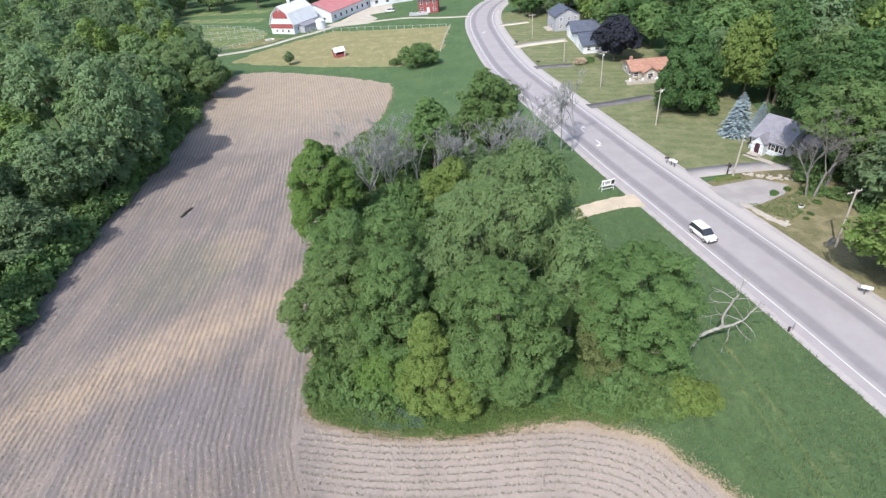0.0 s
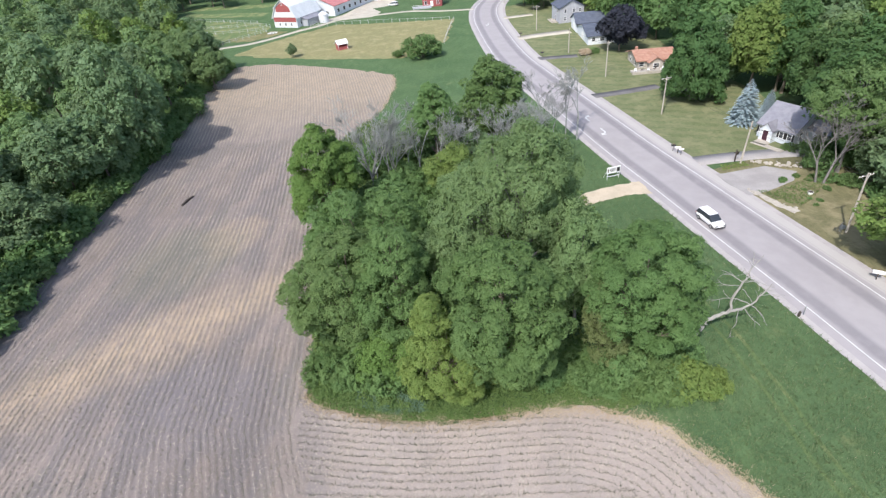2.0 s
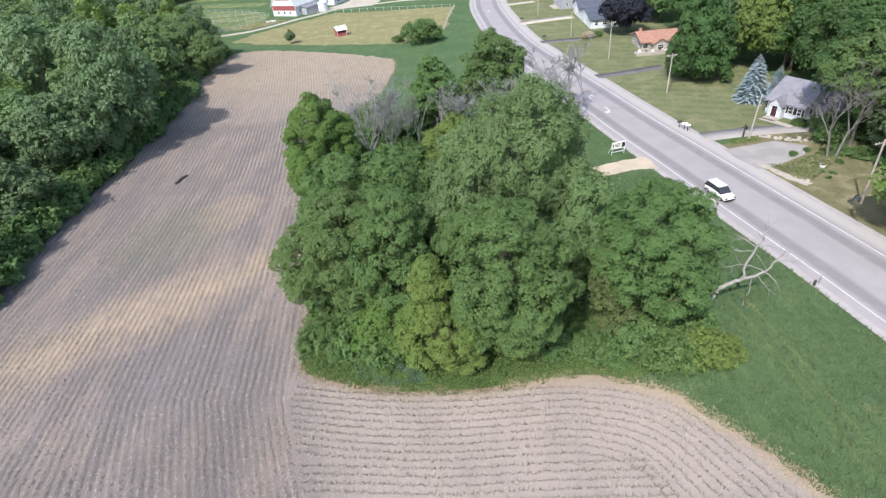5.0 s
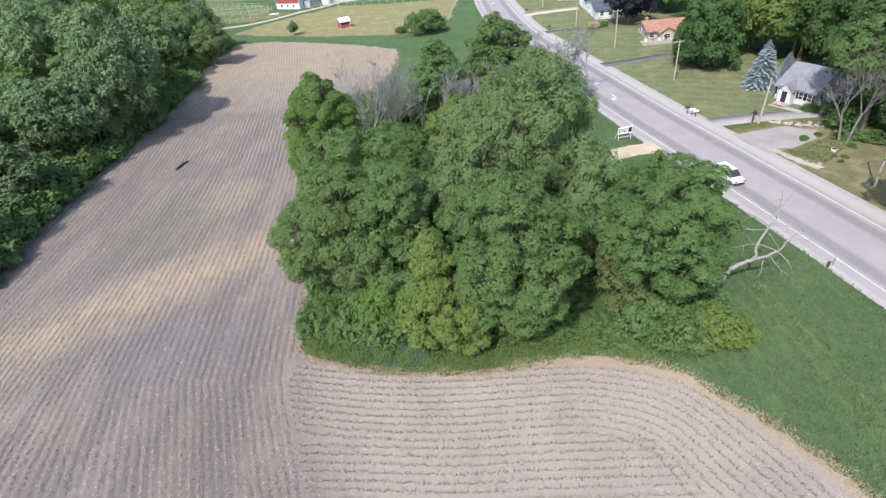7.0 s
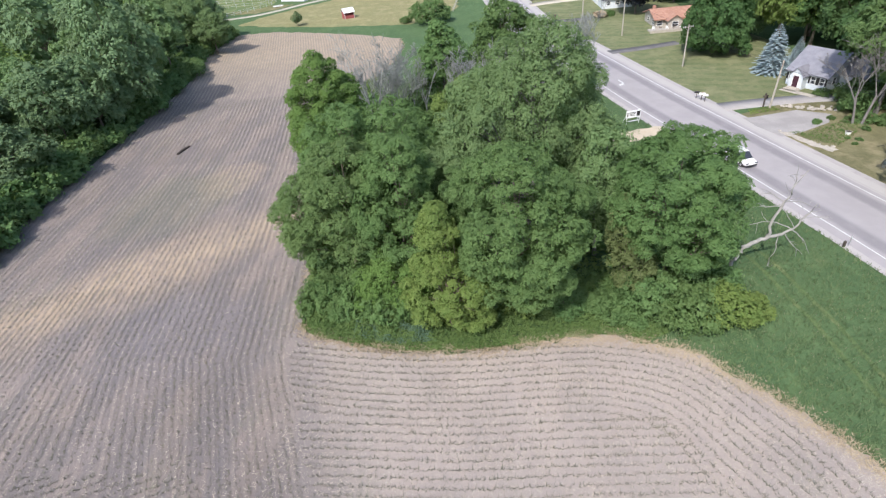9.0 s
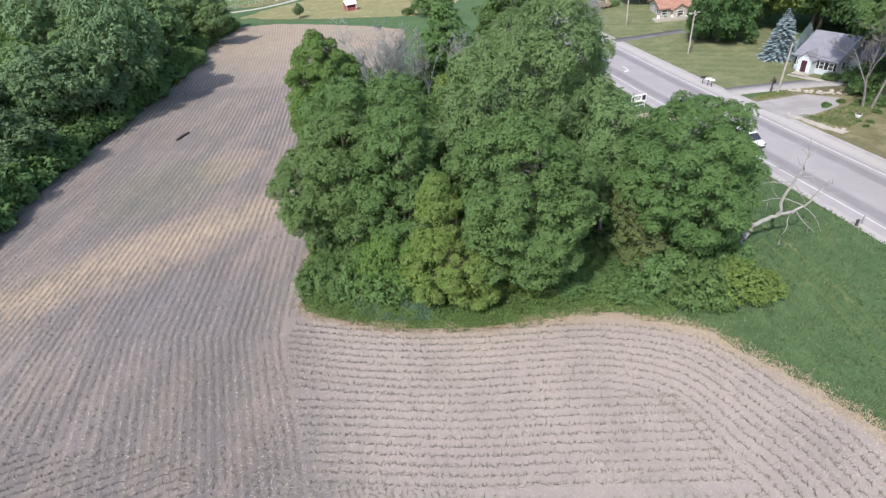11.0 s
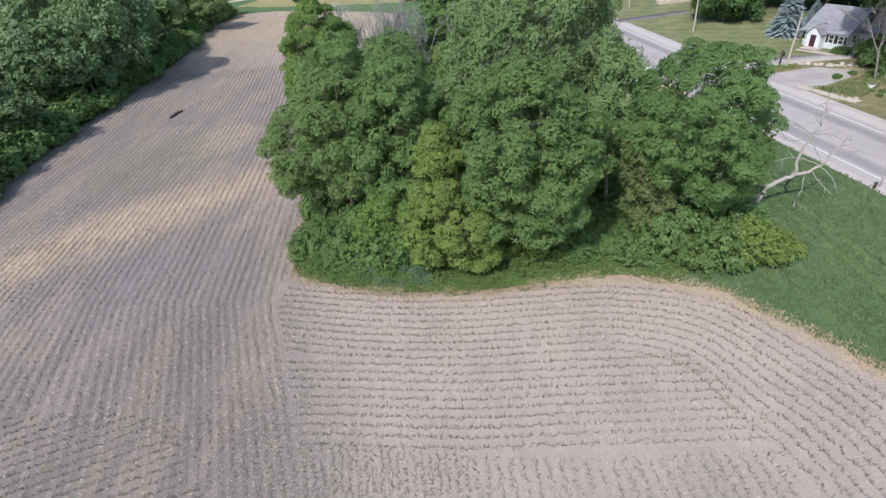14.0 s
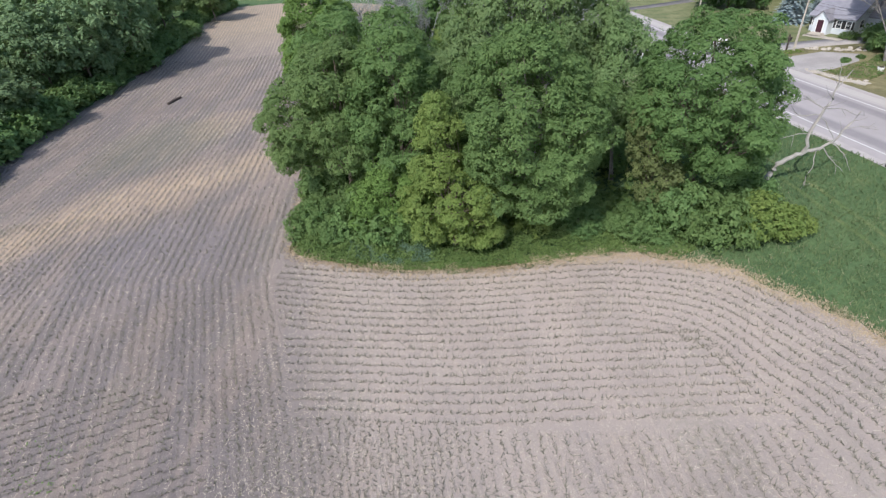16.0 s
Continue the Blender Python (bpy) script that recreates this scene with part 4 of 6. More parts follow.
for x, y, s, tall in ((-12.5, 41.5, 1.3, 1.0), (-9.5, 40.5, 1.2, 1.2), (-6.5, 41, 1.3, 1.5), (7, 39.0, .9, .8), (11, 38.4, 1.0, .7), (14.5, 38.6, 1.3, 1.3), (18, 37.9, 1.4, 1.25),
                      (21.2, 37.0, 1.25, 1.15), (20.5, 39.5, 1.2, 1.2), (-16, 46, 1.2, 1.3), (0, 43, 1.4, 1.6), (23.0, 36.6, .9, 1.0), (-13, 77, 1.5, 1.6), (-9, 76, 1.6, 1.5), (-6, 80, 1.5, 1.7), (-16, 79, 1.3, 1.3), (-11, 82, 1.5, 1.4)):
    plant(bush_y if x > 21 else bush if (int(x) % 3) else bush_d, x, y, s, rng.uniform(0, 360), tall)
for i in range(46):                                   # undergrowth between the trees
    x, y = rng.uniform(-22, 14), rng.uniform(42, 104)
    x += .02 * (y - 42)
    plant(bush_f, x, y, rng.uniform(.9, 1.5), rng.uniform(0, 360), rng.uniform(.9, 1.5))

# the wood to the west of the field
rng = random.Random(9)
WOOD_X = ((40, -68.5), (100, -69.5), (145, -74.5), (178, -79), (190, -89), (211, -101), (261, -134), (330, -152))
spots = []
for k in range(1500):
    y = rng.uniform(46, 300)
    x = float(np.interp(y, *zip(*WOOD_X))) - 95 * rng.random() ** 1.3
    if x < -47 - y * .74:
        continue
    if all((x - a) ** 2 + (y - b) ** 2 > (8.4 + .016 * y) ** 2 for a, b in spots):
        spots.append((x, y))
for x, y in spots:
    deep = float(np.interp(y, *zip(*WOOD_X))) + 3 - x
    edge = float(sstep(deep / 16))
    kinds = (near_a, near_b, near_a, near_b) if deep < 24 and y < 190 else (wood_a, wood_b, wood_c, wood_d, wood_a, wood_y)
    plant(rng.choice(kinds), x, y, rng.uniform(.88, 1.08) * (.86 + .14 * edge), rng.uniform(0, 360), rng.uniform(.78, 1.2))
plant(near_a, -69.0, 104, 1.1, 30, 1.3)
plant(near_a, -70.0, 93, .9, 230, 1.0)
plant(near_b, -70.5, 152, .8, 130, .95)
for x, y, s in ((-77, 137, .95), (-79.5, 161, .9), (-81.5, 173, .85), (-75, 120, .95)):
    plant(near_b, x, y, s, y * 7, 1.05)
for i in range(54):
    y = 46 + i * 2.4
    x = float(np.interp(y, WEST[:, 1], WEST[:, 0])) - rng.uniform(.8, 3.6)
    plant(bush_f, x, y, rng.uniform(.8, 1.4), rng.uniform(0, 360), rng.uniform(.8, 1.4))

# the tall ash beside the cottage, its crown high over a forked trunk
grove_tree(60.2, 79.0, "ash_tree", 61, [(0, 0, 13.4, 4.8, 4.8, 4.2), (3.6, .6, 12.0, 3.4, 3.8, 3.6), (-3.4, -.4, 12.0, 3.2, 3.4, 3.4), (.6, -2.6, 10.6, 3.2, 2.8, 3.0), (1.6, 1.8, 8.4, 3.4, 3.0, 3.6)],
           1.1, 30000, .2, M_WALNUT, "tall green ash with a high crown beside the cottage", trunk=.3, bark=M_GREYBARK, lumpy=.5, fill=.08, fork=.25)
# the trees behind the houses east of the road
for src, x, y, s, turn, tall in ((near_d, 50.4, 116.5, .9, 10, 1.28), (near_y, 69.5, 117.5, .95, 200, 1.1), (near_y, 74, 109, .9, 20, 1.15), (near_y, 64.5, 119.5, 1.0, 10, 1.2), (near_a, 60.5, 126, .9, 130, 1.0), (near_e, 63.5, 83, 1.15, 40, 1.05), (near_b, 61, 53, 1.1, 100, 1.0), (near_y, 53.3, 52.6, 1.0, 250, .9), (near_a, 66, 66, 1.1, 200, 1.0),
                                 (near_a, 58.5, 46, 1.0, 20, 1.0), (near_a, 64, 73, .8, 300, .9), (near_e, 67, 98, 1.0, 60, 1.1), (near_b, 72, 105, 1.05, 80, 1.15),
                                 (near_e, 70, 116, 1.0, 0, 1.15)):
    plant(src, x, y, s, turn, tall)
spots = []
for k in range(1600):
    x, y = rng.uniform(50, 150), rng.uniform(40, 330)
    if y > 240 and x < 60 or y < 150 and x < 66 + (8 if 84 < y < 122 else 0) + (4 if y < 84 else 0) or (135 < y < 240 and x < 55 + 4 * math.sin(y * .05)):
        continue
    if x > 32 + .66 * y or x > 125:
        continue
    if all((x - a) ** 2 + (y - b) ** 2 > (8.2 + .012 * y) ** 2 for a, b in spots):
        spots.append((x, y))
for x, y in spots:
    kinds = (near_e, near_e, near_d, near_a) if x < 84 and y < 130 else (wood_e, wood_e, wood_a, wood_d, wood_d, wood_y)
    plant(rng.choice(kinds), x, y, rng.uniform(.85, 1.15), rng.uniform(0, 360), rng.uniform(.9, 1.15))
for x, y, k in ((30.5, 226, .6), (28, 236, .7), (35, 231, .8), (39, 221, .6), (33.5, 244, .8), (41, 232, .8), (46, 228, .9), (52, 222, .9), (38, 252, .9), (56, 236, 1.0), (50, 258, 1.0), (30, 256, .7), (54, 207, .9), (52, 190, .9), (53.5, 176, .85)):
    plant(rng.choice((wood_e, wood_b, wood_d)), x, y, k, rng.uniform(0, 360), rng.uniform(.9, 1.1))
# far belts behind the farm
spots = []
for k in range(500):
    x, y = rng.uniform(-230, 60), rng.uniform(300, 372)
    if -62 < x < 40 and y < 325:
        continue
    if all((x - a) ** 2 + (y - b) ** 2 > 12 ** 2 for a, b in spots):
        spots.append((x, y))
for x, y in spots:
    plant(rng.choice((wood_a, wood_b, wood_d, wood_c)), x, y, rng.uniform(.9, 1.2), rng.uniform(0, 360))
far_bush = plant(bush, -11.8, 171.5, 2.55, 0, 1.0)
far_bush["label"] = "round green tree at the corner of the pasture"

# ---- crops, straw and grass ----
def blades(name, pts, tall, wide, material, label, seed, per=3, tilt=.5, category="plants"):
    """Tufts of narrow leaves standing on the land, joined into one."""
    r = np.random.RandomState(seed)
    p = np.repeat(np.asarray(pts, float), per, 0)
    n = len(p)
    p = p + r.normal(0, wide * .8, p.shape)
    z = land(p[:, 0], p[:, 1]) + .05
    a = r.uniform(0, 6.283, n)
    h = tall * r.uniform(.5, 1.3, n)
    w = wide * r.uniform(.6, 1.3, n)
    d = np.stack([np.cos(a), np.sin(a), np.zeros(n)], 1)
    o = np.stack([p[:, 0], p[:, 1], z], 1)
    t = r.uniform(0, 6.283, n)
    lean = np.stack([np.cos(t) * h * tilt * r.uniform(.3, 1.4, n), np.sin(t) * h * tilt * r.uniform(.3, 1.4, n), h], 1)
    v = np.stack([o - d * w[:, None], o + d * w[:, None], o + lean], 1).reshape(-1, 3)
    ob = mesh_from(name, v, np.arange(3 * n).reshape(-1, 3), material)
    return tagged(ob, label, category, kind="stuff")


def tint(name, a, b, c):
    k = Mat(name, .9, .15)
    return k.done(k.mix(k.math("MULTIPLY", k.island(), .7), k.mix(k.ramp(k.noise(.15, 4), .35, .65), a, b), c))


M_SEED = tint("seedling leaves", (.136, .138, .106), (.165, .163, .126), (.22, .203, .162))
M_BLADE = tint("grass blades", (.079, .134, .06), (.106, .165, .07), (.178, .215, .11))
M_HAY = tint("dry stalks", (.33, .245, .155), (.43, .345, .235), (.5, .43, .33))
M_STRAW = tint("bleached straw", (.4, .345, .275), (.47, .415, .34), (.55, .5, .43))
M_WEED = leafy("tall weeds", (.10, .178, .06), (.13, .21, .07), (.19, .25, .095), .42, .8)
npr = np.random.RandomState(3)


def uof(x, y):
    """The number of metres across the long rows, which bend towards the east at the near end of the field."""
    u = x + .06 * y + .0006 * y * y
    return u - .3 * np.maximum(34 - y, 0) * sstep((u + 44) / 20) * (1 - sstep((u + 13) / 13))


def south_line(x):
    return np.interp(x, (-12, 0, 14), (20.0, 18.9, 18.7))


def west_rows(near):
    """Plants along the long rows, thinner far away."""
    ys = np.arange(8, 45, .15) if near else np.concatenate([np.arange(-9, 8, .3), np.arange(45, 112, .24)])
    out = []
    grid = np.arange(-110, 40, .4)
    for y in ys:
        u = np.arange(-86, 80) * ROW
        y = y + npr.uniform(-.1, .1, len(u)) * (1 if near else 2)
        xs = np.interp(u, uof(grid, y.mean()), grid) + npr.normal(0, .09, len(u))
        ok = inside(xs, y, FIELD) & ((u < -17.05) | ((y < south_line(xs)) & (xs < 15.4)) | (y > 36.5)) & ~inside(xs + npr.normal(0, 1.2, len(xs)), y + npr.normal(0, .8, len(xs)), CROSS)
        xs, y = xs[ok], y[ok]
        gap = np.array([noise.noise(Vector((x * .35, q * .18, 4))) + .6 * noise.noise(Vector((x * .1, q * .06, 9))) for x, q in zip(xs, y)])
        out.append(np.stack([xs, y], 1)[gap + npr.uniform(-.6, .6, len(gap)) > np.where(y < 21, -.75, -.45)])
    return np.vstack(out)


DIAG = ((29.0, 11.5), (26.3, 13.3), (23.7, 14.1), (21.4, 14.6), (19.2, 15.6))


def along(line, gap, spread, seed):
    r = np.random.RandomState(seed)
    run = np.concatenate([[0], np.cumsum(np.linalg.norm(np.diff(line, axis=0), axis=1))])
    s = np.arange(0, run[-1], gap)
    p = np.stack([np.interp(s, run, line[:, 0]), np.interp(s, run, line[:, 1])], 1)
    return p + r.normal(0, spread, p.shape)


def headland_rows():
    """Plants in rows that follow the field's near edge and bend round its corner."""
    out = []
    for i in range(20):
        k = 1 + i * .95
        Y = 35.0 - .8 * k
        if k < 9.6:
            line = [(-19, Y + 1.3), (-12, Y + .3), (-4, Y - .1), (3, Y + .15), (9.3 - .1 * k, Y)]
            line += [(17.0 - .5 * k, 32.6 - .74 * k), (21.6 - .78 * k, 26.8 - .55 * k), (24.6 - .9 * k, 20.5 - .25 * k), (26.6 - .94 * k, 10)]
        else:
            x1 = float(np.interp(Y, *zip(*DIAG[::-1])))
            line = [(-19, Y + .9 - .04 * k), (-12, Y + .25), (-4, Y - .1), (3, Y + .05), (9, Y), (x1, Y - .15)]
        p = along(spline(line, 6), .14, .075, i)
        ok = inside(p[:, 0], p[:, 1], FIELD) & (uof(p[:, 0], p[:, 1]) > -16.8) & (p[:, 1] > south_line(p[:, 0]) - 4 * (p[:, 0] > 13))
        gap = np.array([noise.noise(Vector((x * .3, y * .3, 2))) for x, y in p])
        out.append(p[ok & (gap + npr.uniform(-.5, .5, len(gap)) > -.8)])
    return np.vstack(out)


CROSS = [(-38, 22.5), (-27, 22.5), (-23, 21.8), (-20.8, 17.8), (-17.4, 15.5), (-20, 10), (-38, 10)]


def cross_rows():
    """A patch where the rows run athwart the rest."""
    out = []
    for k in range(-18, 18):
        s = np.arange(-14, 14, .16)
        x = -27 + s * .91 - .41 * k * ROW + npr.normal(0, .06, len(s))
        y = 17.0 + s * .41 + .91 * k * ROW + npr.normal(0, .06, len(s))
        out.append(np.stack([x, y], 1)[inside(x, y, CROSS)])
    return np.vstack(out)


blades("seedlings", np.vstack([west_rows(True), headland_rows(), cross_rows()]), .27, .021, M_SEED, "rows of small grey-green crop seedlings", 1, 4, 1.1, "crop")
blades("seedlings", west_rows(False), .2, .03, M_SEED, "rows of small grey-green crop seedlings", 21, 3, .8, "crop")
q = np.stack([npr.uniform(-60, 36, 64000), npr.uniform(6, 80, 64000)], 1)
snap = (np.round(uof(q[:, 0], q[:, 1]) / ROW - .5) + .5) * ROW - uof(q[:, 0], q[:, 1])
q[:, 0] += np.where((uof(q[:, 0], q[:, 1]) < -17) | (q[:, 1] < 18.7), snap * .75, 0)
q = q[inside(q[:, 0], q[:, 1], FIELD)]
w = np.stack([npr.uniform(-18, 30, 40000), npr.uniform(9, 36, 40000)], 1)
w = w[inside(w[:, 0], w[:, 1], FIELD)]
keep = np.array([noise.noise(Vector((x * .25, y * .35, 7))) for x, y in w]) + npr.uniform(-.3, .3, len(w)) > .0
q = np.vstack([q, w[keep]])
blades("straw", q, .055, .024, M_STRAW, "scattered pale bits of straw and stubble", 2, 1, 5.0, "straw")


blades("dry_grass", np.vstack([along(EDGE + [0, .1], .009, .5, 5), along(EDGE[EDGE[:, 0] < 8] + [0, .5], .012, .35, 8), along(GROVE_W, .05, .4, 6)]), .22, .026, M_HAY, "dry yellow grass along the field's edge", 3, 2, 1.2, "grass")
F = beside(EDGE, .45)
blades("straw", along(F[F[:, 0] > 5], .006, .42, 7), .06, .022, M_HAY, "flattened dead stalks along the field's edge", 11, 1, 4.0, "straw")
SIDE = beside(LINE, -2.0)
VERGE = np.vstack([EDGE[(EDGE[:, 0] > 10)], SIDE[(SIDE[:, 1] > -10) & (SIDE[:, 1] < 100)], [(16, 96), (20, 60), (21, 46), (14, 38)]])
q = np.stack([npr.uniform(9, 44, 60000), npr.uniform(8, 98, 60000)], 1)
q = q[inside(q[:, 0], q[:, 1], VERGE) & ~inside(q[:, 0], q[:, 1], np.array(DIRT))]
q = q[npr.uniform(0, 1, len(q)) < np.clip(1.25 - q[:, 1] / 90, .25, 1)]
blades("grass", q, .34, .035, M_BLADE, "long green verge grass beside the road", 4, 2, .7, "grass")
blades("dry_grass", q[::10] + .3, .3, .008, M_HAY, "pale seed heads in the verge grass", 5, 1, .5, "grass")


def weeds(name, poly, count, tall, size, material, label, seed):
    """A low mass of broad leaves that fills a strip of ground."""
    r = np.random.RandomState(seed)
    lo, hi = np.min(poly, 0), np.max(poly, 0)
    p = r.uniform(lo, hi, (count * 3, 2))
    p = p[inside(p[:, 0], p[:, 1], poly)][:count]
    n = len(p)
    hill = np.array([.55 + .7 * noise.noise(Vector((x * .5, y * .5, seed))) + .4 * noise.noise(Vector((x * 1.4, y * 1.4, seed))) for x, y in p])
    off = np.sqrt(((p[:, None] - EDGE[None, ::3]) ** 2).sum(-1)).min(1)
    hill *= .22 + .78 * sstep(off / np.where(p[:, 0] > 7, 6.5, 3.2))
    z = land(p[:, 0], p[:, 1]) + tall * np.clip(hill, .1, 1.3) * r.uniform(.45, 1.05, n)
    nrm = r.normal(0, .55, (n, 3)) + np.array([0, -.15, 1])
    nrm /= np.linalg.norm(nrm, axis=1)[:, None]
    a = np.cross(nrm, r.normal(size=(n, 3)))
    a /= np.linalg.norm(a, axis=1)[:, None]
    b = np.cross(nrm, a)
    s = size * r.uniform(.6, 1.4, n)[:, None]
    c = np.stack([p[:, 0], p[:, 1], z], 1)
    v = np.stack([c + a * s * .8, c - a * s * .5 + b * s * .5, c - a * s * .5 - b * s * .5], 1).reshape(-1, 3)
    return tagged(mesh_from(name, v, np.arange(3 * n).reshape(-1, 3), material), label, "weeds", kind="stuff")


FRONT = np.vstack([EDGE[(EDGE[:, 0] < 14)] + [0, .2], [(18, 36.2), (23.5, 37.2), (23, 41), (12, 41.5), (-4, 41.5), (-17, 44), (-18.8, 39)]])
weeds("weeds", FRONT, 66000, 1.5, .135, M_WEED, "tall tangled green weeds in front of the grove", 7)
weeds("weeds", [(-13.5, 36.2), (-9, 35.4), (-5.5, 35.5), (-6, 37.2), (-10, 37.8), (-13.5, 38.2)], 5200, 1.3, .11, leafy("bluish weeds", (.088, .150, .098), (.106, .176, .112), (.135, .198, .125), .3, .8), "tall bluish green weeds along the field's edge", 15)
weeds("weeds", np.vstack([GROVE_W[(GROVE_W[:, 1] < 120)] + [.3, 0], [(-10, 42), (-14, 70), (-16, 118)]]), 16000, 1.3, .32, M_WEED, "tall green weeds beside the field", 8)
weeds("weeds", [(-18, 42), (20, 40), (20, 70), (14, 104), (-16, 104), (-22, 70)], 16000, 1.3, .42, M_WEED, "green undergrowth below the trees", 9)
weeds("weeds", np.vstack([WEST[(WEST[:, 1] > 44)] - [.2, 0], [(-84, 178), (-78, 100), (-74, 44)]]), 14000, 1.3, .45, M_WEED, "green undergrowth along the wood", 10)


# ---- fallen snag at the grove's corner ----
def snag():
    """A bleached trunk bowed low over the grass, one limb upright from its bow and others hanging from its end."""
    top = thing("dead_tree", 24.4, 44.0, 0, "bleached dead tree leaning out over the grass", "dead tree")
    acc = tubes()
    r = random.Random(77)

    def limb(pts, r0, r1, twigs=0, long=1.2):
        p = [Vector(q) for q in pts]
        line = []
        for a, b in zip(p, p[1:]):
            for t in (0, .33, .66):
                line.append(a.lerp(b, t) + Vector((r.gauss(0, 1), r.gauss(0, 1), r.gauss(0, 1))) * .035 * (b - a).length)
        line.append(p[-1])
        n = len(line) - 1
        tube(acc, line, [r0 + (r1 - r0) * i / n for i in range(n + 1)], 7 if r0 > .1 else 5)
        for _ in range(twigs):
            i = r.randint(n // 3, n - 1)
            a = line[i]
            d = ((line[i + 1] - line[i]).normalized() + Vector((r.gauss(0, .6), r.gauss(0, .6), r.gauss(0, .6)))).normalized() * long * r.uniform(.5, 1.2)
            m = a + d * .5 + Vector((r.gauss(0, .12), r.gauss(0, .12), r.gauss(0, .12)))
            tube(acc, [a, m, a + d + Vector((0, 0, r.gauss(0, .2)))], [max(r1, .025), .022, .014], 4)

    limb([(0, 0, -.15), (.4, .1, .95), (1.1, .15, 2.2), (2.2, .2, 2.85), (3.4, .2, 3.3), (4.6, .3, 3.45)], .27, .15)
    limb([(3.1, .2, 3.2), (3.45, .35, 5.2), (3.95, .4, 7.2), (4.5, .5, 7.9), (4.35, .5, 8.6), (5.6, .9, 10.2)], .16, .03, 5, 1.6)
    limb([(4.4, .5, 8.5), (4.5, .6, 9.6), (4.3, .7, 10.9)], .05, .02, 2)
    limb([(4.5, .3, 3.4), (5.5, .3, 4.1), (6.5, .4, 5.5), (7.1, .4, 6.7)], .13, .035, 4)
    limb([(4.2, .2, 3.3), (4.05, -.3, 2.3), (3.6, -.6, 1.2), (3.5, -.7, .25)], .055, .02, 2)
    limb([(4.9, .3, 3.4), (5.7, -.2, 2.4), (6.8, -.4, 1.3)], .055, .02, 3)
    limb([(5.6, .3, 3.9), (6.7, 0, 2.9), (7.6, -.2, 1.2)], .055, .02, 3)
    limb([(5.4, .3, 4.0), (3.9, .5, 4.8), (2.5, .6, 4.9), (1.1, .7, 4.5)], .06, .02, 4, 1.0)
    limb([(3.9, .4, 7.1), (2.9, .8, 7.9), (1.9, 1.0, 8.1)], .06, .02, 5, 1.4)
    limb([(3.8, .4, 6.6), (2.6, .9, 6.4), (1.7, 1.1, 6.9)], .05, .02, 4, 1.2)
    limb([(4.0, .4, 7.2), (5.5, .5, 7.0), (6.9, .5, 6.3)], .05, .02, 2)
    limb([(4.1, .4, 6.3), (5.0, .4, 5.0), (5.5, .3, 4.3)], .04, .03)
    limb([(6.3, .4, 5.1), (7.6, .2, 5.4), (8.8, .1, 5.1)], .035, .015, 2)
    mesh_from("trunk", *acc, M_DEAD, top, True)


snag()


# ---- roadside things ----
def utility_pole(x, y, height, turn, arm=True, lean=0.0):
    top = thing("utility_pole", x, y, turn, "weathered grey wooden utility pole", "utility pole", "poles along the road")
    top.matrix_basis = top.matrix_basis @ pose(0, 0, 0, 0, lean, 0)
    part("pole", rod(bmesh.new(), (0, 0, -.4), (0, 0, height), .17, .11, 10), M_WOOD, top)
    if arm:
        part("crossarm", boxed(-1.15, 1.15, .1, .21, height - .55, height - .42, bevel=.01), M_WOOD, top)
        bm = bmesh.new()
        rod(bm, (-.7, .15, height - .55), (0, .1, height - 1.2), .02, .02, 5)
        rod(bm, (.7, .15, height - .55), (0, .1, height - 1.2), .02, .02, 5)
        part("brace", bm, M_METAL, top)
        for dx in (-1.05, -.6, .6, 1.05):
            bm = bmesh.new()
            rod(bm, (dx, .155, height - .42), (dx, .155, height - .26), .045, .03, 8)
            part("insulator", bm, M_WHITE, top)
    return top


utility_pole(51.6, 61.9, 9.2, 15, lean=-1.5)
utility_pole(47.4, 84.6, 7.6, 15, False, lean=3)
utility_pole(42.1, 109.6, 8.0, 15)
utility_pole(37.0, 137.3, 8.9, 15)
utility_pole(32.2, 162.0, 6.9, 15, False)
utility_pole(27.1, 193.3, 7.9, 15)
utility_pole(20.5, 245.0, 8.0, 15, False)


def wire(p, q, sag):
    """A cable hanging between two poles."""
    p, q = Vector(p), Vector(q)
    pts = [p.lerp(q, t / 10) - Vector((0, 0, sag * 4 * (t / 10) * (1 - t / 10))) for t in range(11)]
    acc = tubes()
    tube(acc, pts, [.016] * 11, 4)
    tagged(mesh_from("utility_wire", *acc, M_BLACK), "thin black cable strung between utility poles", "cable", "cables along the road")


SPAN = [(51.8, 61.9, 8.75), (46.9, 84.6, 7.3), (42.1, 109.6, 7.6), (37.0, 137.3, 8.5), (32.2, 162.0, 6.6), (27.1, 193.3, 7.5)]
for a, c in zip(SPAN, SPAN[1:]):
    for o in (-.55, .55):
        wire((a[0] + o, a[1], a[2]), (c[0] + o, c[1], c[2]), .7)
wire((46.9, 84.6, 6.6), (58.6, 89.6, 3.2), .5)


def mailbox(x, y, turn, mat, label, big=1.0):
    top = thing("mailbox", x, y, turn, label, "mailbox", "mailboxes by the road")
    part("post", boxed(-.05, .05, -.05, .05, -.2, 1.05), M_DARKWOOD, top)
    bm = bmesh.new()
    s = big
    prism(bm, [(-.13 * s, 1.02), (.13 * s, 1.02), (.13 * s, 1.2), (.09 * s, 1.29), (0, 1.33), (-.09 * s, 1.29), (-.13 * s, 1.2)], -.32 * s, .32 * s)
    part("box", bm, mat, top)
    part("flag", boxed(.13 * s + .005, .15 * s, -.1, .02, 1.1, 1.35), M_RED, top)
    return top


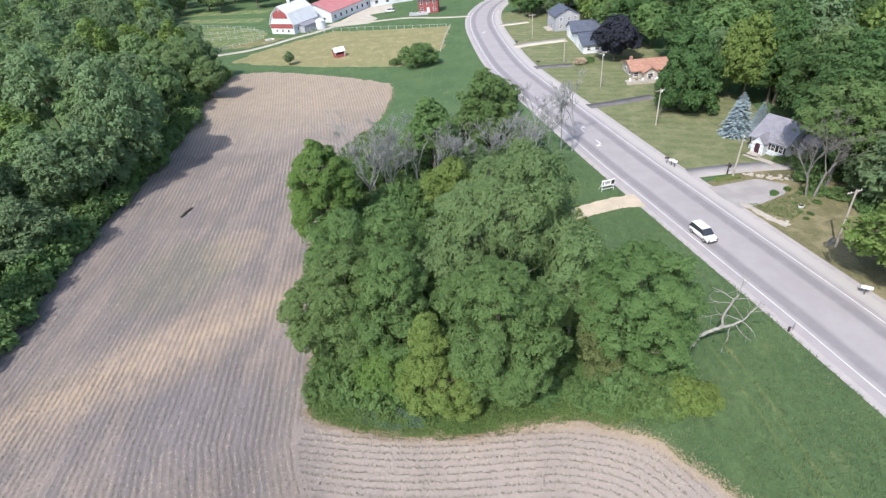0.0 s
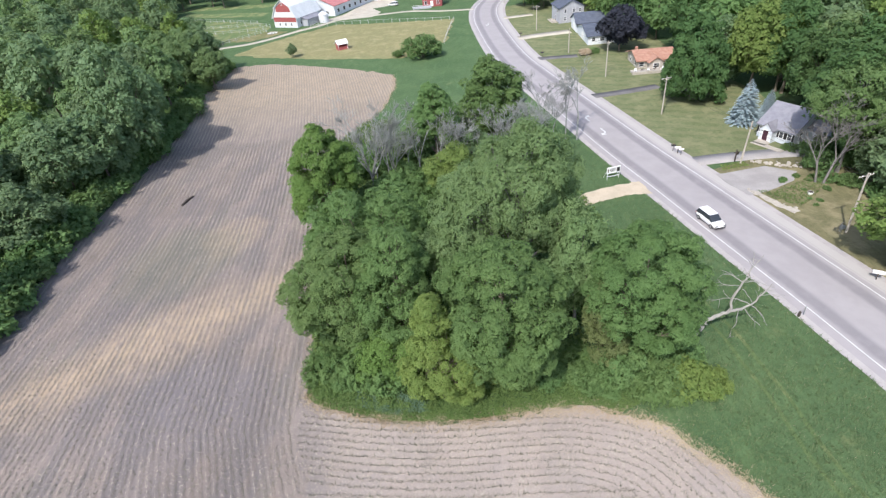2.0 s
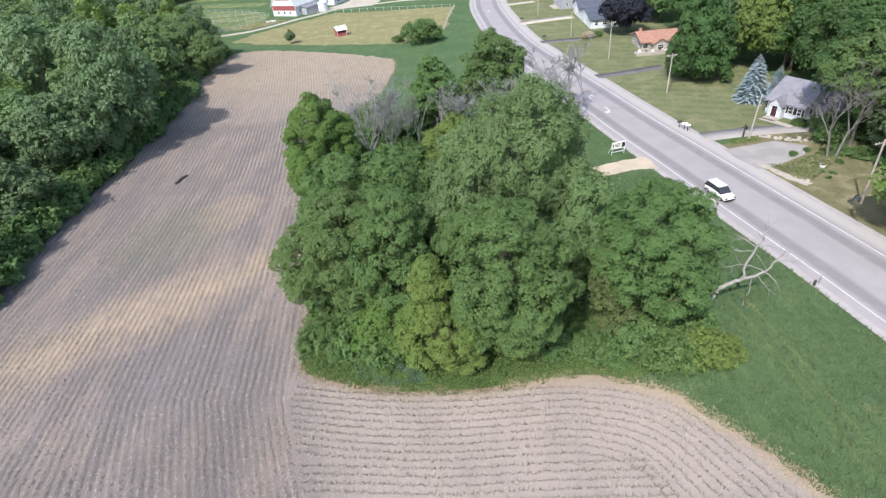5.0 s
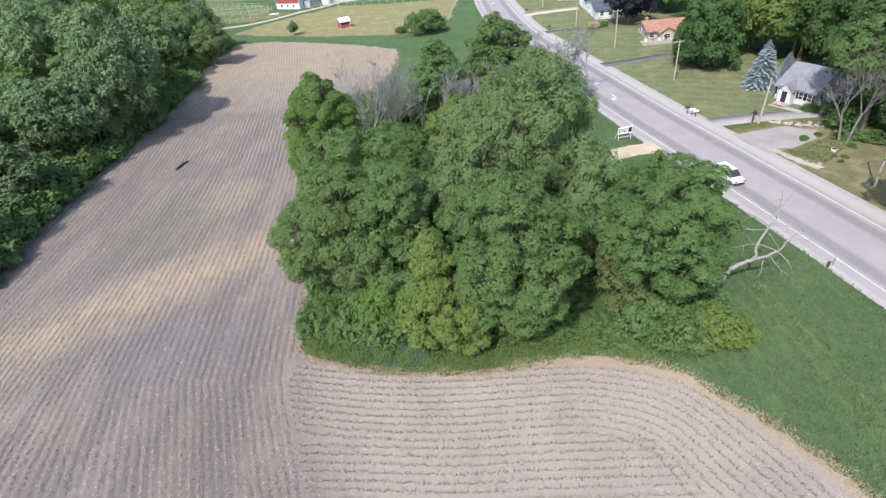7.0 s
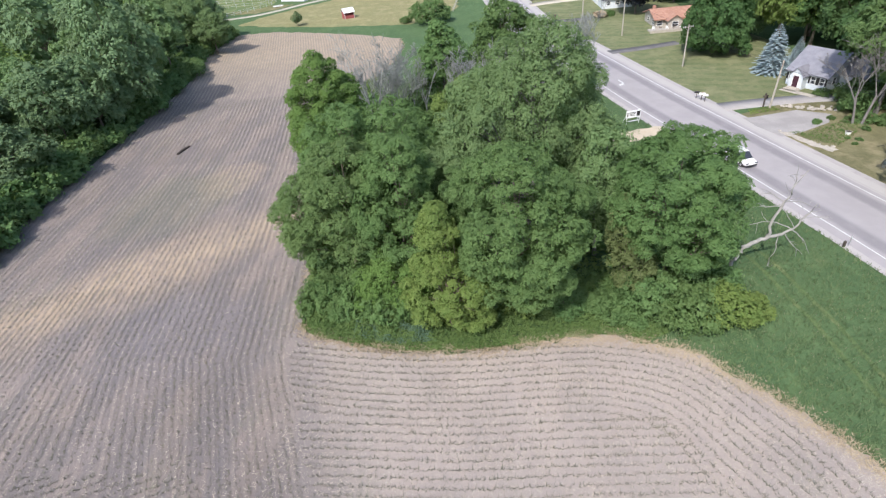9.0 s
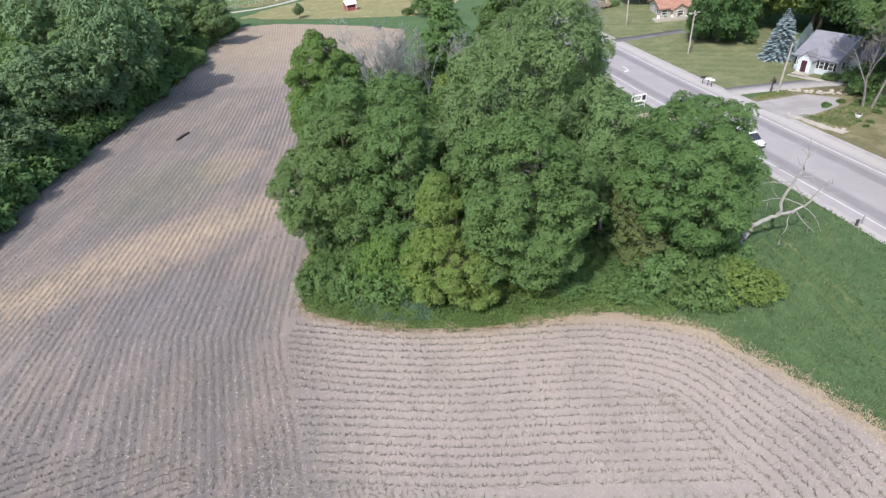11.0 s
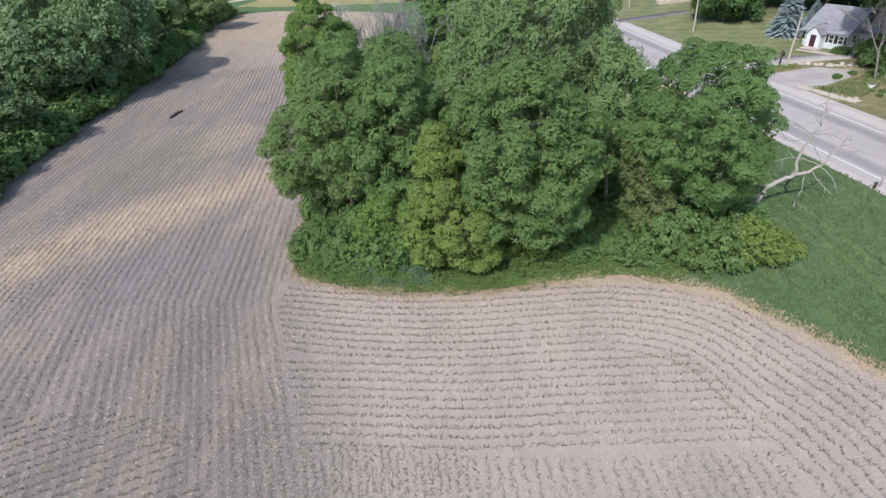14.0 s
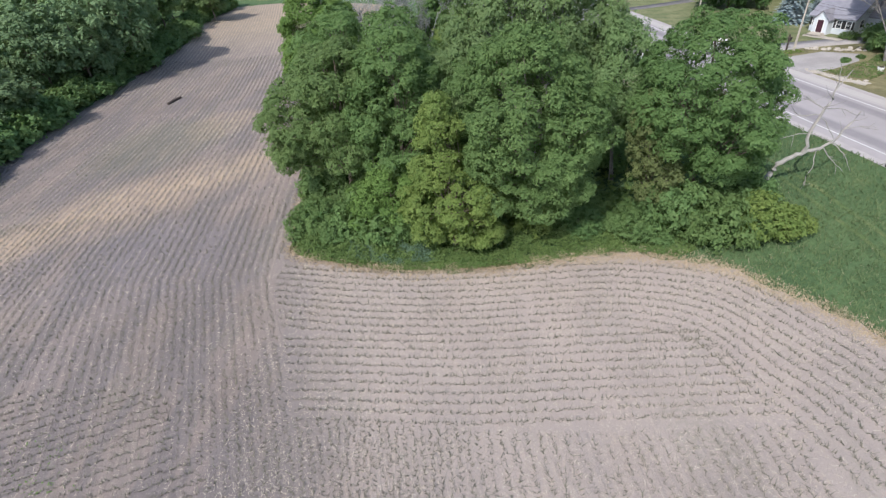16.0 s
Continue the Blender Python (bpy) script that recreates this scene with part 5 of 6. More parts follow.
mailbox(38.2, 91.4, 75, M_BLACK, "black metal mailbox on a dark post by the road", 1.3)
mailbox(38.7, 90.4, 75, M_WHITE, "white mailbox on a post by the road", 1.5)
mailbox(39.0, 89.6, 75, M_WHITE, "white mailbox on a post by the road", 1.2)
mailbox(49.0, 51.6, 60, M_WHITE, "large white mailbox at the road's edge", 1.9)
mailbox(24.3, 160.8, 75, M_BLACK, "black metal mailbox on a dark post by the road", 1.6)
mailbox(20.8, 186.0, 80, M_BLACK, "black metal mailbox on a dark post by the road", 1.8)


def lamp_post(x, y):
    top = thing("sign_post", x, y, 15, "dark timber post with a short crossbar", "post")
    part("post", boxed(-.09, .09, -.09, .09, -.2, 2.3), M_DARKWOOD, top)
    part("crossbar", boxed(-.55, .55, -.06, .06, 1.75, 1.9), M_DARKWOOD, top)
    part("hanging_board", boxed(.12, .5, -.03, .03, 1.3, 1.72), M_BLACK, top)


lamp_post(46.7, 85.3)


def marker_post(x, y):
    top = thing("marker_post", x, y, 15, "grey roadside marker post with a dark stub beside it", "post")
    part("post", boxed(-.05, .05, -.03, .03, -.2, 1.3), M_METAL, top)
    part("reflector", boxed(-.04, .04, -.04, -.031, 1.05, 1.25), M_WHITE, top)
    part("stub", boxed(-.75, -.5, -.1, .1, -.2, .75, bevel=.02), M_DARKWOOD, top)


marker_post(37.5, 46.2)


def billboard(x, y, turn):
    """A white board with unreadable lines, on splayed legs."""
    top = thing("sign", x, y, turn, "white board sign with dark marks on a timber stand", "sign")
    part("board", boxed(-1.25, 1.25, -.04, .04, 1.05, 2.25, bevel=.01), M_WHITE, top)
    for dx in (-1.1, 1.1):
        part("leg", rod(bmesh.new(), (dx, 0, -.1), (dx, 0, 2.2), .05, .05, 6), M_WHITE, top)
        part("strut", rod(bmesh.new(), (dx * 1.15, .95, -.05), (dx, .06, 1.7), .045, .045, 6), M_WHITE, top)
    part("rail", boxed(-1.2, 1.2, -.03, .03, .45, .56), M_WHITE, top)
    part("dark_panel", boxed(.55, 1.15, -.055, -.042, 1.25, 2.05), M_BLACK, top)
    part("dark_mark", boxed(-1.1, -.9, -.055, -.042, 1.3, 1.95), M_DARKWOOD, top)
    for i, (a, b) in enumerate(((-.75, .35), (-.7, .3), (-.6, .2))):
        part("text_bar", boxed(a, b, -.055, -.042, 1.85 - i * .22, 1.95 - i * .22), M_BLACK, top)


billboard(25.0, 82.6, 14)


def car(name, x, y, turn, paint, label, L=4.7, W=1.85, H=1.7, z=None):
    """A family car: lofted body, glasshouse, wheels."""
    top = thing(name, x, y, turn, label, "car", z=z)
    secs = [(-L / 2, .55, .62, .8), (-L / 2 + .25, .38, .95, .95), (-L * .25, .3, 1.0, 1.0), (L * .1, .28, 1.0, 1.0), (L * .3, .3, .95, .98), (L / 2 - .2, .36, .8, .93), (L / 2, .5, .62, .75)]
    bm = bmesh.new()
    rings = []
    for yy, z0, z1, w in secs:
        ww = W / 2 * w
        rings.append([bm.verts.new(c) for c in ((-ww * .92, yy, z0), (-ww, yy, (z0 + z1) / 2), (-ww * .94, yy, z1), (ww * .94, yy, z1), (ww, yy, (z0 + z1) / 2), (ww * .92, yy, z0))])
    for a, b in zip(rings, rings[1:]):
        for i in range(6):
            bm.faces.new((a[i], a[(i + 1) % 6], b[(i + 1) % 6], b[i]))
    bm.faces.new(rings[0])
    bm.faces.new(rings[-1][::-1])
    bmesh.ops.bevel(bm, geom=bm.edges[:], offset=.03, segments=1, affect="EDGES")
    part("body", bm, paint, top)

    def cabin(y0, y1, y2, y3, z0, z1, w0, w1):
        b = bmesh.new()
        vs = [b.verts.new(c) for c in ((-w0, y0, z0), (w0, y0, z0), (w0, y3, z0), (-w0, y3, z0), (-w1, y1, z1), (w1, y1, z1), (w1, y2, z1), (-w1, y2, z1))]
        for f in ((0, 1, 5, 4), (1, 2, 6, 5), (2, 3, 7, 6), (3, 0, 4, 7), (4, 5, 6, 7), (3, 2, 1, 0)):
            b.faces.new([vs[i] for i in f])
        return b
    part("windows", cabin(-L / 2 + .12, -L / 2 + .45, L * .1, L * .29, .93, H - .08, W * .46, W * .38), M_GLASS, top, "dark tinted glass")
    part("roof", boxed(-W * .385, W * .385, -L / 2 + .42, L * .11, H - .085, H, bevel=.03), paint, top)
    for sx in (-1, 1):
        for yy in (-L * .3, L * .3):
            tyre = part("wheel", rod(bmesh.new(), (sx * (W / 2 - .2), yy, .34), (sx * (W / 2 + .01), yy, .34), .34, .34, 16), M_BLACK, top, "black tyre")
            part("rim", rod(bmesh.new(), (sx * (W / 2), yy, .34), (sx * (W / 2 + .02), yy, .34), .21, .21, 12), M_METAL, tyre)
        part("headlight", boxed(sx * .62 - .2, sx * .62 + .2, L / 2 - .14, L / 2 + .0, .62, .78, bevel=.03), M_GLASS, top)
        part("tail_light", boxed(sx * .72 - .1, sx * .72 + .1, -L / 2 - .0, -L / 2 + .12, .7, .95, bevel=.02), M_RED, top)
    part("bumper", boxed(-W * .42, W * .42, L / 2 - .1, L / 2 + .04, .34, .52, bevel=.03), M_BLACK, top)
    return top


M_CARWHITE = plain("white car paint", (.8, .8, .81), (.84, .84, .84), .5, .25, .5)
car("sport_utility_car", 35.0, 66.6, 194, M_CARWHITE, "white compact sport utility car driving on the road", z=.15)
car("car", -28.6, 264.0, 80, M_CARWHITE, "white car parked in the farm yard", z=.07)


# ---- buildings ----
def gable(bm, x0, x1, y0, y1, z0, z1, over=.35, thick=.16, axis="x"):
    """Both slopes of a gabled roof as one solid; its ridge runs along the axis."""
    if axis == "x":
        m = (y0 + y1) / 2
        k = (z1 - z0) / (m - y0)
        o = [(y0 - over, z0 - over * k), (m, z1), (y1 + over, z0 - over * k), (y1 + over, z0 - over * k + thick), (m, z1 + thick * 1.2), (y0 - over, z0 - over * k + thick)]
        prism(bm, o, x0 - over, x1 + over)
        for v in bm.verts:
            v.co = Vector((v.co.y, v.co.x, v.co.z))
    else:
        m = (x0 + x1) / 2
        k = (z1 - z0) / (m - x0)
        o = [(x0 - over, z0 - over * k), (m, z1), (x1 + over, z0 - over * k), (x1 + over, z0 - over * k + thick), (m, z1 + thick * 1.2), (x0 - over, z0 - over * k + thick)]
        prism(bm, o, y0 - over, y1 + over)
    return bm


def gable_walls(x0, x1, y0, y1, z0, z1, axis):
    bm = bmesh.new()
    if axis == "x":
        prism(bm, [(y0, -.3), (y1, -.3), (y1, z0), ((y0 + y1) / 2, z1), (y0, z0)], x0, x1)
        for v in bm.verts:
            v.co = Vector((v.co.y, v.co.x, v.co.z))
    else:
        prism(bm, [(x0, -.3), (x1, -.3), (x1, z0), ((x0 + x1) / 2, z1), (x0, z0)], y0, y1)
    return bm


def opening(parent, kind, cx, cy, z0, z1, w, face, frame_mat=None, fill=None, shutters=None):
    """A window or door set on a wall: frame, pane or leaf, sill. face: the way it looks, as x, y."""
    e = new(kind)
    e.parent = parent
    e.matrix_basis = pose(cx, cy, 0, 0, 0, math.degrees(math.atan2(face[0], -face[1])))
    e.empty_display_size = .1
    fm = frame_mat or M_WHITE
    bm = bmesh.new()
    t = .09
    box(bm, -w / 2 - t, -w / 2, -.06, .02, z0, z1)
    box(bm, w / 2, w / 2 + t, -.06, .02, z0, z1)
    box(bm, -w / 2 - t, w / 2 + t, -.065, .02, z1, z1 + t)
    if kind == "window":
        box(bm, -w / 2 - t, w / 2 + t, -.09, .02, z0 - t, z0)
        box(bm, -w / 2, w / 2, -.045, .0, (z0 + z1) / 2 - .03, (z0 + z1) / 2 + .03)
    part("frame", bm, fm, e)
    part("pane" if kind == "window" else "leaf", boxed(-w / 2, w / 2, -.03, .0, z0, z1), fill or (M_GLASS if kind == "window" else M_DOOR), e)
    if shutters:
        for sx in (-1, 1):
            part("shutter", boxed(sx * (w / 2 + .28) - .17, sx * (w / 2 + .28) + .17, -.05, -.004, z0 - .05, z1 + .05), shutters, e)
    return e


def lap_siding(parent, x0, x1, y0, y1, z1, mat, step=.28):
    """Courses of boards round a rectangular body, each a little proud at its foot."""
    bm = bmesh.new()
    for i in range(int(z1 / step)):
        z = .2 + i * step
        if z + step > z1:
            break
        for (ax, bx_, ay, by) in ((x0 - .03, x1 + .03, y0 - .03, y0 - .004), (x0 - .03, x1 + .03, y1 + .004, y1 + .03), (x0 - .03, x0 - .004, y0, y1), (x1 + .004, x1 + .03, y0, y1)):
            box(bm, ax, bx_, ay, by, z, z + step * .45)
    return part("siding", bm, mat, parent)


def white_house():
    h = thing("house", 55.0, 95.2, -59.3, "small white cottage with a grey shingle roof", "house")
    part("wall", gable_walls(0, 6.8, 0, 9, 2.6, 5.5, "x"), M_COTTAGE, h)
    lap_siding(h, 0, 6.8, 0, 9, 2.5, M_COTTAGE)
    part("roof", gable(bmesh.new(), 0, 6.8, 0, 9, 2.6, 5.5), M_SHINGLE, h, "grey shingle gable roof")
    part("wing", gable_walls(6.8, 12.4, 3.6, 9, 2.5, 4.3, "x"), M_COTTAGE, h)
    part("wing_roof", gable(bmesh.new(), 7.2, 12.4, 3.6, 9, 2.5, 4.3), M_SHINGLE, h)
    part("porch", gable_walls(1.3, 3.6, -1.5, 0, 2.35, 3.6, "y"), M_COTTAGE, h)
    part("porch_roof", gable(bmesh.new(), 1.3, 3.6, -1.5, .9, 2.35, 3.6, .2, .12, "y"), M_SHINGLE, h)
    opening(h, "door", 2.45, -1.5, .35, 2.25, .95, (0, -1))
    opening(h, "window", .65, 0, 1.0, 2.1, .6, (0, -1), shutters=M_BLACK)
    opening(h, "window", 4.5, 0, 1.0, 2.1, .7, (0, -1), shutters=M_BLACK)
    opening(h, "window", 6.0, 0, 1.0, 2.1, .7, (0, -1), shutters=M_BLACK)
    opening(h, "window", 6.8, 2.0, 1.0, 2.1, .8, (1, 0))
    opening(h, "window", 9.5, 3.6, 1.0, 2.0, .9, (0, -1))
    opening(h, "window", 11.3, 3.6, 1.0, 2.0, .8, (0, -1))
    for i in range(3):
        part("step", boxed(1.5 - .15 * i, 3.4 + .15 * i, -2.4 - .3 * i, -1.5, -.2, .36 - .12 * i), M_STONE, h, "pale stone step")
    part("walkway", boxed(1.2, 7.0, -3.5, -2.35, -.15, .12), M_STONE, h, "pale concrete walkway")


white_house()
hb = plant(bush_d, 57.6, 88.4, .5, 20, .85)
hb["label"] = "round clipped shrub beside the cottage"


def barn():
    """A gambrel barn, red above and white below, with a pale roof."""
    b = thing("barn", -77.4, 240.0, -25, "red and white gambrel barn with a pale roof", "barn")
    W, D = 12.2, 16.5
    prof = [(0, -.3), (W, -.3), (W, 4.2), (W - 2.3, 8.0), (W / 2, 10.6), (2.3, 8.0), (0, 4.2)]
    part("wall", prism(bmesh.new(), prof, 0, D), M_WHITE2, b)
    part("upper_panel", prism(bmesh.new(), [(2.2, 6.1), (W - 2.2, 6.1), (W - 2.6, 7.9), (W / 2, 10.0), (2.6, 7.9)], -.06, -.004), M_RED, b, "red painted gable panel")
    part("lower_panel", prism(bmesh.new(), [(.2, 2.2), (W - .2, 2.2), (W - .2, 4.0), (.2, 4.0)], -.06, -.004), M_RED, b, "red painted band")
    for s in (0, 1):
        bm = bmesh.new()
        o = [(W + .5, 3.6), (W - 2.1, 8.2), (W / 2, 10.95), (W / 2, 10.75), (W - 2.3, 8.02), (W + .3, 3.55)]
        if s:
            o = [(W - x, z) for x, z in o]
        prism(bm, o, -.5, D + .5)
        part("roof", bm, M_SILVER, b, "pale metal roof")
    part("trim", prism(bmesh.new(), [(-.02, 4.1), (W + .02, 4.1), (W + .02, 4.4), (-.02, 4.4)], -.1, -.062), M_WHITE, b)
    for x in (3.0, 6.1, 9.2):
        opening(b, "window", x, 0, .8, 1.7, .9, (0, -1))
    opening(b, "window", W / 2, -.06, 8.9, 9.5, .6, (0, -1))
    for y in (3, 7, 11):
        opening(b, "window", W, y, 1.0, 2.3, 1.2, (1, 0))
    # the lean-to's grey stands in for the dark shade along this side
    part("lean_to", boxed(W, W + 3.2, 3.0, 13, -.3, 2.6), M_GREYWALL, b)
    part("lean_to_roof", prism(bmesh.new(), [(W, 3.4), (W + 3.6, 2.5), (W + 3.6, 2.62), (W, 3.55)], 2.7, 13.3), M_SHINGLE, b)
    part("cupola", boxed(W / 2 - .5, W / 2 + .5, 7, 8, 10.5, 12.0, bevel=.03), M_WHITE, b)


barn()


def long_barn(x, y, turn, W, D, eave, ridge, label, doors=3):
    b = thing("barn", x, y, turn, label, "barn")
    part("wall", gable_walls(0, W, 0, D, eave, ridge, "y"), M_WHITE2, b)
    part("roof", gable(bmesh.new(), 0, W, 0, D, eave, ridge, .6, .2, "y"), M_REDROOF, b, "faded red metal roof")
    bm = bmesh.new()
    k = (ridge - eave) / (W / 2)
    for i in range(int(D / 1.2)):
        for s in (0, 1):
            vs = []
            yy = .2 + i * 1.2
            for xx, up in ((-.5, .2), (W / 2, .23)):
                X = xx if not s else W - xx
                zz = eave + k * xx + up
                vs += [(X, yy, zz), (X, yy + .07, zz), (X, yy, zz + .06), (X, yy + .07, zz + .06)]
            q = [bm.verts.new(c) for c in vs]
            for f in ((0, 1, 5, 4), (2, 3, 7, 6), (0, 2, 6, 4), (1, 3, 7, 5)):
                bm.faces.new([q[j] for j in f])
    part("roof_seams", bm, M_REDROOF, b)
    for i in range(doors):
        opening(b, "window", W, 3 + i * D / doors, 1.2, 2.6, 1.6, (1, 0))
    opening(b, "door", W * .45, 0, 0, 3.0, 3.2, (0, -1), fill=M_WHITE)
    opening(b, "window", W * .78, 0, 1.1, 2.0, 1.2, (0, -1))
    return b


long_barn(-69.5, 259.5, -24, 17.5, 42, 4.3, 7.8, "long white barn with a faded red roof", 9)
long_barn(-44.5, 294, -68, 14, 22, 3.6, 5.6, "white farm shed with a faded red roof", 4)


def silo():
    s = thing("grain_bin", -56.4, 241.5, 0, "small white grain bin with a conical red cap", "grain bin")
    bm = rod(bmesh.new(), (0, 0, -.2), (0, 0, 3.2), 2.0, 2.0, 28)
    part("drum", bm, M_WHITE2, s)
    bm = bmesh.new()
    for i in range(8):
        rod(bm, (0, 0, .3 + i * .4), (0, 0, .38 + i * .4), 2.03, 2.03, 28)
    part("band", bm, M_WHITE, s)
    part("cap", rod(bmesh.new(), (0, 0, 3.2), (0, 0, 4.4), 2.15, .25, 28), M_SILVER, s)
    part("vent", rod(bmesh.new(), (0, 0, 4.38), (0, 0, 4.7), .28, .22, 12), M_METAL, s)


silo()


def red_house():
    h = thing("house", -14.5, 253.5, -3, "red farmhouse with white trimmed windows", "house")
    part("wall", gable_walls(0, 8.5, 0, 8, 5.6, 8.6, "x"), M_RED, h)
    lap_siding(h, 0, 8.5, 0, 8, 5.4, M_RED)
    part("roof", gable(bmesh.new(), 0, 8.5, 0, 8, 5.6, 8.6, .4), M_DARKROOF, h)
    for x in (1.4, 6.8):
        for z in (1.0, 3.7):
            opening(h, "window", x, 0, z, z + 1.4, 1.0, (0, -1))
    opening(h, "window", 4.1, 0, 3.7, 5.1, 1.0, (0, -1))
    opening(h, "door", 4.1, 0, .2, 2.3, 1.0, (0, -1), fill=M_WHITE)
    part("deck", boxed(-4.2, 4.0, -3.2, -.05, -.2, .55), M_GREYWALL, h, "grey timber deck")
    bm = bmesh.new()
    for i in range(12):
        box(bm, -4.2 + i * .74, -4.14 + i * .74, -3.2, -3.14, .55, 1.4)
    box(bm, -4.2, 4.0, -3.2, -3.13, 1.4, 1.47)
    part("railing", bm, M_WHITE, h)


red_house()


def field_shed():
    s = thing("shed", -40.4, 191.5, 28, "small red shelter with a white roof on the pasture", "shed")
    part("wall", boxed(-1.7, 1.7, 1.3, 1.45, 0, 2.1), M_RED, s)
    for sx in (-1, 1):
        part("side_wall", boxed(sx * 1.7 - .07, sx * 1.7 + .07, -1.3, 1.45, 0, 2.1), M_RED, s)
    part("front_rail", boxed(-1.63, 1.63, -1.3, -1.22, .1, 1.05), M_RED, s)
    part("skid", boxed(-1.85, 1.85, -1.4, 1.5, -.1, .09), M_ORANGE, s, "orange timber skid")
    for sx in (-1, 1):
        part("post", boxed(sx * 1.62 - .06, sx * 1.62 + .06, -1.31, -1.19, 0, 2.15), M_WHITE, s)
    part("roof", gable(bmesh.new(), -1.7, 1.7, -1.3, 1.45, 2.1, 3.1, .3, .1), M_WHITE, s)


field_shed()


def grey_house():
    h = thing("house", 36.0, 199.5, 6, "grey two-storey house with a slate blue roof", "house")
    part("wall", gable_walls(0, 8.6, 0, 10, 5.0, 7.2, "y"), M_GREYWALL, h)
    lap_siding(h, 0, 8.6, 0, 10, 4.9, M_GREYWALL)
    part("roof", gable(bmesh.new(), 0, 8.6, 0, 10, 5.0, 7.2, .4, .18, "y"), M_DARKROOF, h)
    for x in (2.0, 5.0, 7.2):
        for z in (.9, 3.3):
            opening(h, "window", x, 0, z, z + 1.2, .8, (0, -1))
    for y in (2.5, 7):
        opening(h, "window", 0, y, 3.2, 4.4, .8, (-1, 0))
    opening(h, "door", 0, 4.8, 0, 2.0, .9, (-1, 0))
    part("deck", boxed(-2.2, -.05, 2, 8, -.2, .3), M_STONE, h)


grey_house()


def garage(x, y, turn, W, D, eave, ridge, axis, label, door=True):
    h = thing("garage", x, y, turn, label, "garage")
    part("wall", gable_walls(0, W, 0, D, eave, ridge, axis), M_WHITE2, h)
    part("roof", gable(bmesh.new(), 0, W, 0, D, eave, ridge, .45, .18, axis), M_DARKROOF, h)
    if door:
        opening(h, "door", 0, D * .5, 0, 2.2, 2.6, (-1, 0), fill=M_WHITE)
    opening(h, "window", W * .5, 0, 1.0, 2.0, 1.2, (0, -1))
    opening(h, "window", W * .2, 0, 1.0, 2.0, .9, (0, -1))


garage(39.0, 184.5, 0, 10, 9.0, 3.0, 5.2, "x", "white garage wing with a dark slate roof")
garage(39.2, 168.5, 0, 8.5, 15.5, 2.5, 4.3, "x", "white garage with a slate blue roof")
garage(47.0, 240.0, 20, 8, 8, 5.0, 7.6, "y", "white farmhouse among trees", False)


def orange_house():
    h = thing("house", 46.2, 141.5, 0, "low stone house with an orange tiled roof", "house")
    part("wall", gable_walls(0, 9.5, 0, 9.0, 2.1, 3.5, "x"), M_STONE, h)
    part("roof", gable(bmesh.new(), 0, 9.5, 0, 9.0, 2.1, 3.5, .6, .2), M_ORANGE, h, "orange tiled roof")
    part("gable_wall", gable_walls(2.5, 6.0, -1.8, .2, 2.0, 3.1, "y"), M_STONE, h)
    part("gable_roof", gable(bmesh.new(), 2.5, 6.0, -1.8, 3.5, 2.0, 3.1, .4, .16, "y"), M_ORANGE, h)
    part("chimney", boxed(.6, 1.3, 5.0, 5.7, 2.9, 4.3), M_ORANGE, h)
    part("terrace", boxed(-2.4, 7.0, -4.6, -1.85, -.2, .45, bevel=.03), M_STONE, h, "pale stone terrace")
    part("retaining_wall", boxed(-2.6, 7.2, -4.9, -4.6, -.2, .7, bevel=.03), M_STONE, h)
    for x in (1.0, 7.2):
        opening(h, "window", x, 0, .6, 1.6, 1.2, (0, -1))
    opening(h, "window", 4.2, -1.8, .6, 1.6, 1.4, (0, -1))
    for y in (2, 6):
        opening(h, "window", 0, y, .6, 1.6, 1.1, (-1, 0))


orange_house()


def terrace_chair(x, y, turn, mat, label):
    c = thing("garden_chair", x, y, turn, label, "chair", "terrace chairs", z=.47)
    part("seat", boxed(-.27, .27, -.27, .27, .38, .44, bevel=.01), mat, c)
    part("backrest", boxed(-.27, .27, .22, .28, .44, .95, bevel=.01), mat, c)
    for sx in (-.23, .23):
        for sy in (-.23, .23):
            part("leg", boxed(sx - .025, sx + .025, sy - .025, sy + .025, 0, .38), mat, c)


for i, (dx, dy) in enumerate(((-1.6, -3.9), (.2, -3.4), (1.6, -4.1), (3.4, -3.3), (5.0, -3.9), (6.3, -3.2))):
    terrace_chair(46.2 + dx, 141.5 + dy, i * 70, M_DARKWOOD if i % 2 else M_WHITE, "dark garden chair on the stone terrace" if i % 2 else "white garden chair on the stone terrace")

# spruces beside the cottage, and the dark purple tree
spruce = conifer("spruce_tree", 51, 8.4, 3.1, M_SPRUCE, "dense blue spruce on the lawn")
plant(spruce, 55.6, 102.0, 1.05, 0)
plant(spruce, 62.0, 105.6, .58, 90, 1.05)
plant(spruce, 60.4, 103.8, .42, 140)
purple = tree("plum_tree", 52, 12.5, 6.6, .6, 12000, .44, M_PURPLE, "broad dark purple-leaved tree", .95, puff=.18)
plant(purple, 46.2, 159.5, 1.0, 0)
bare_c = dead_tree("dead_tree", 47, 14.5, .62, "half-dead grey tree with forked bare limbs", M_GREYBARK, 5, (.2, .04), 4, .17, .3, 3)
plant(bare_c, 56.2, 75.6, 1.0, 0)
plant(bare_c, 55.4, 76.2, .85, 150, 1.1)
drop_source(bare_c)
drop_source(spruce)
drop_source(purple)

# the yard corner: rubble strip, stones, low bushes, a drum
slab = [(44.3, 75.2), (45.4, 74.9), (47.2, 70.6), (48.8, 68.2), (47.8, 67.6), (46.3, 69.8)]
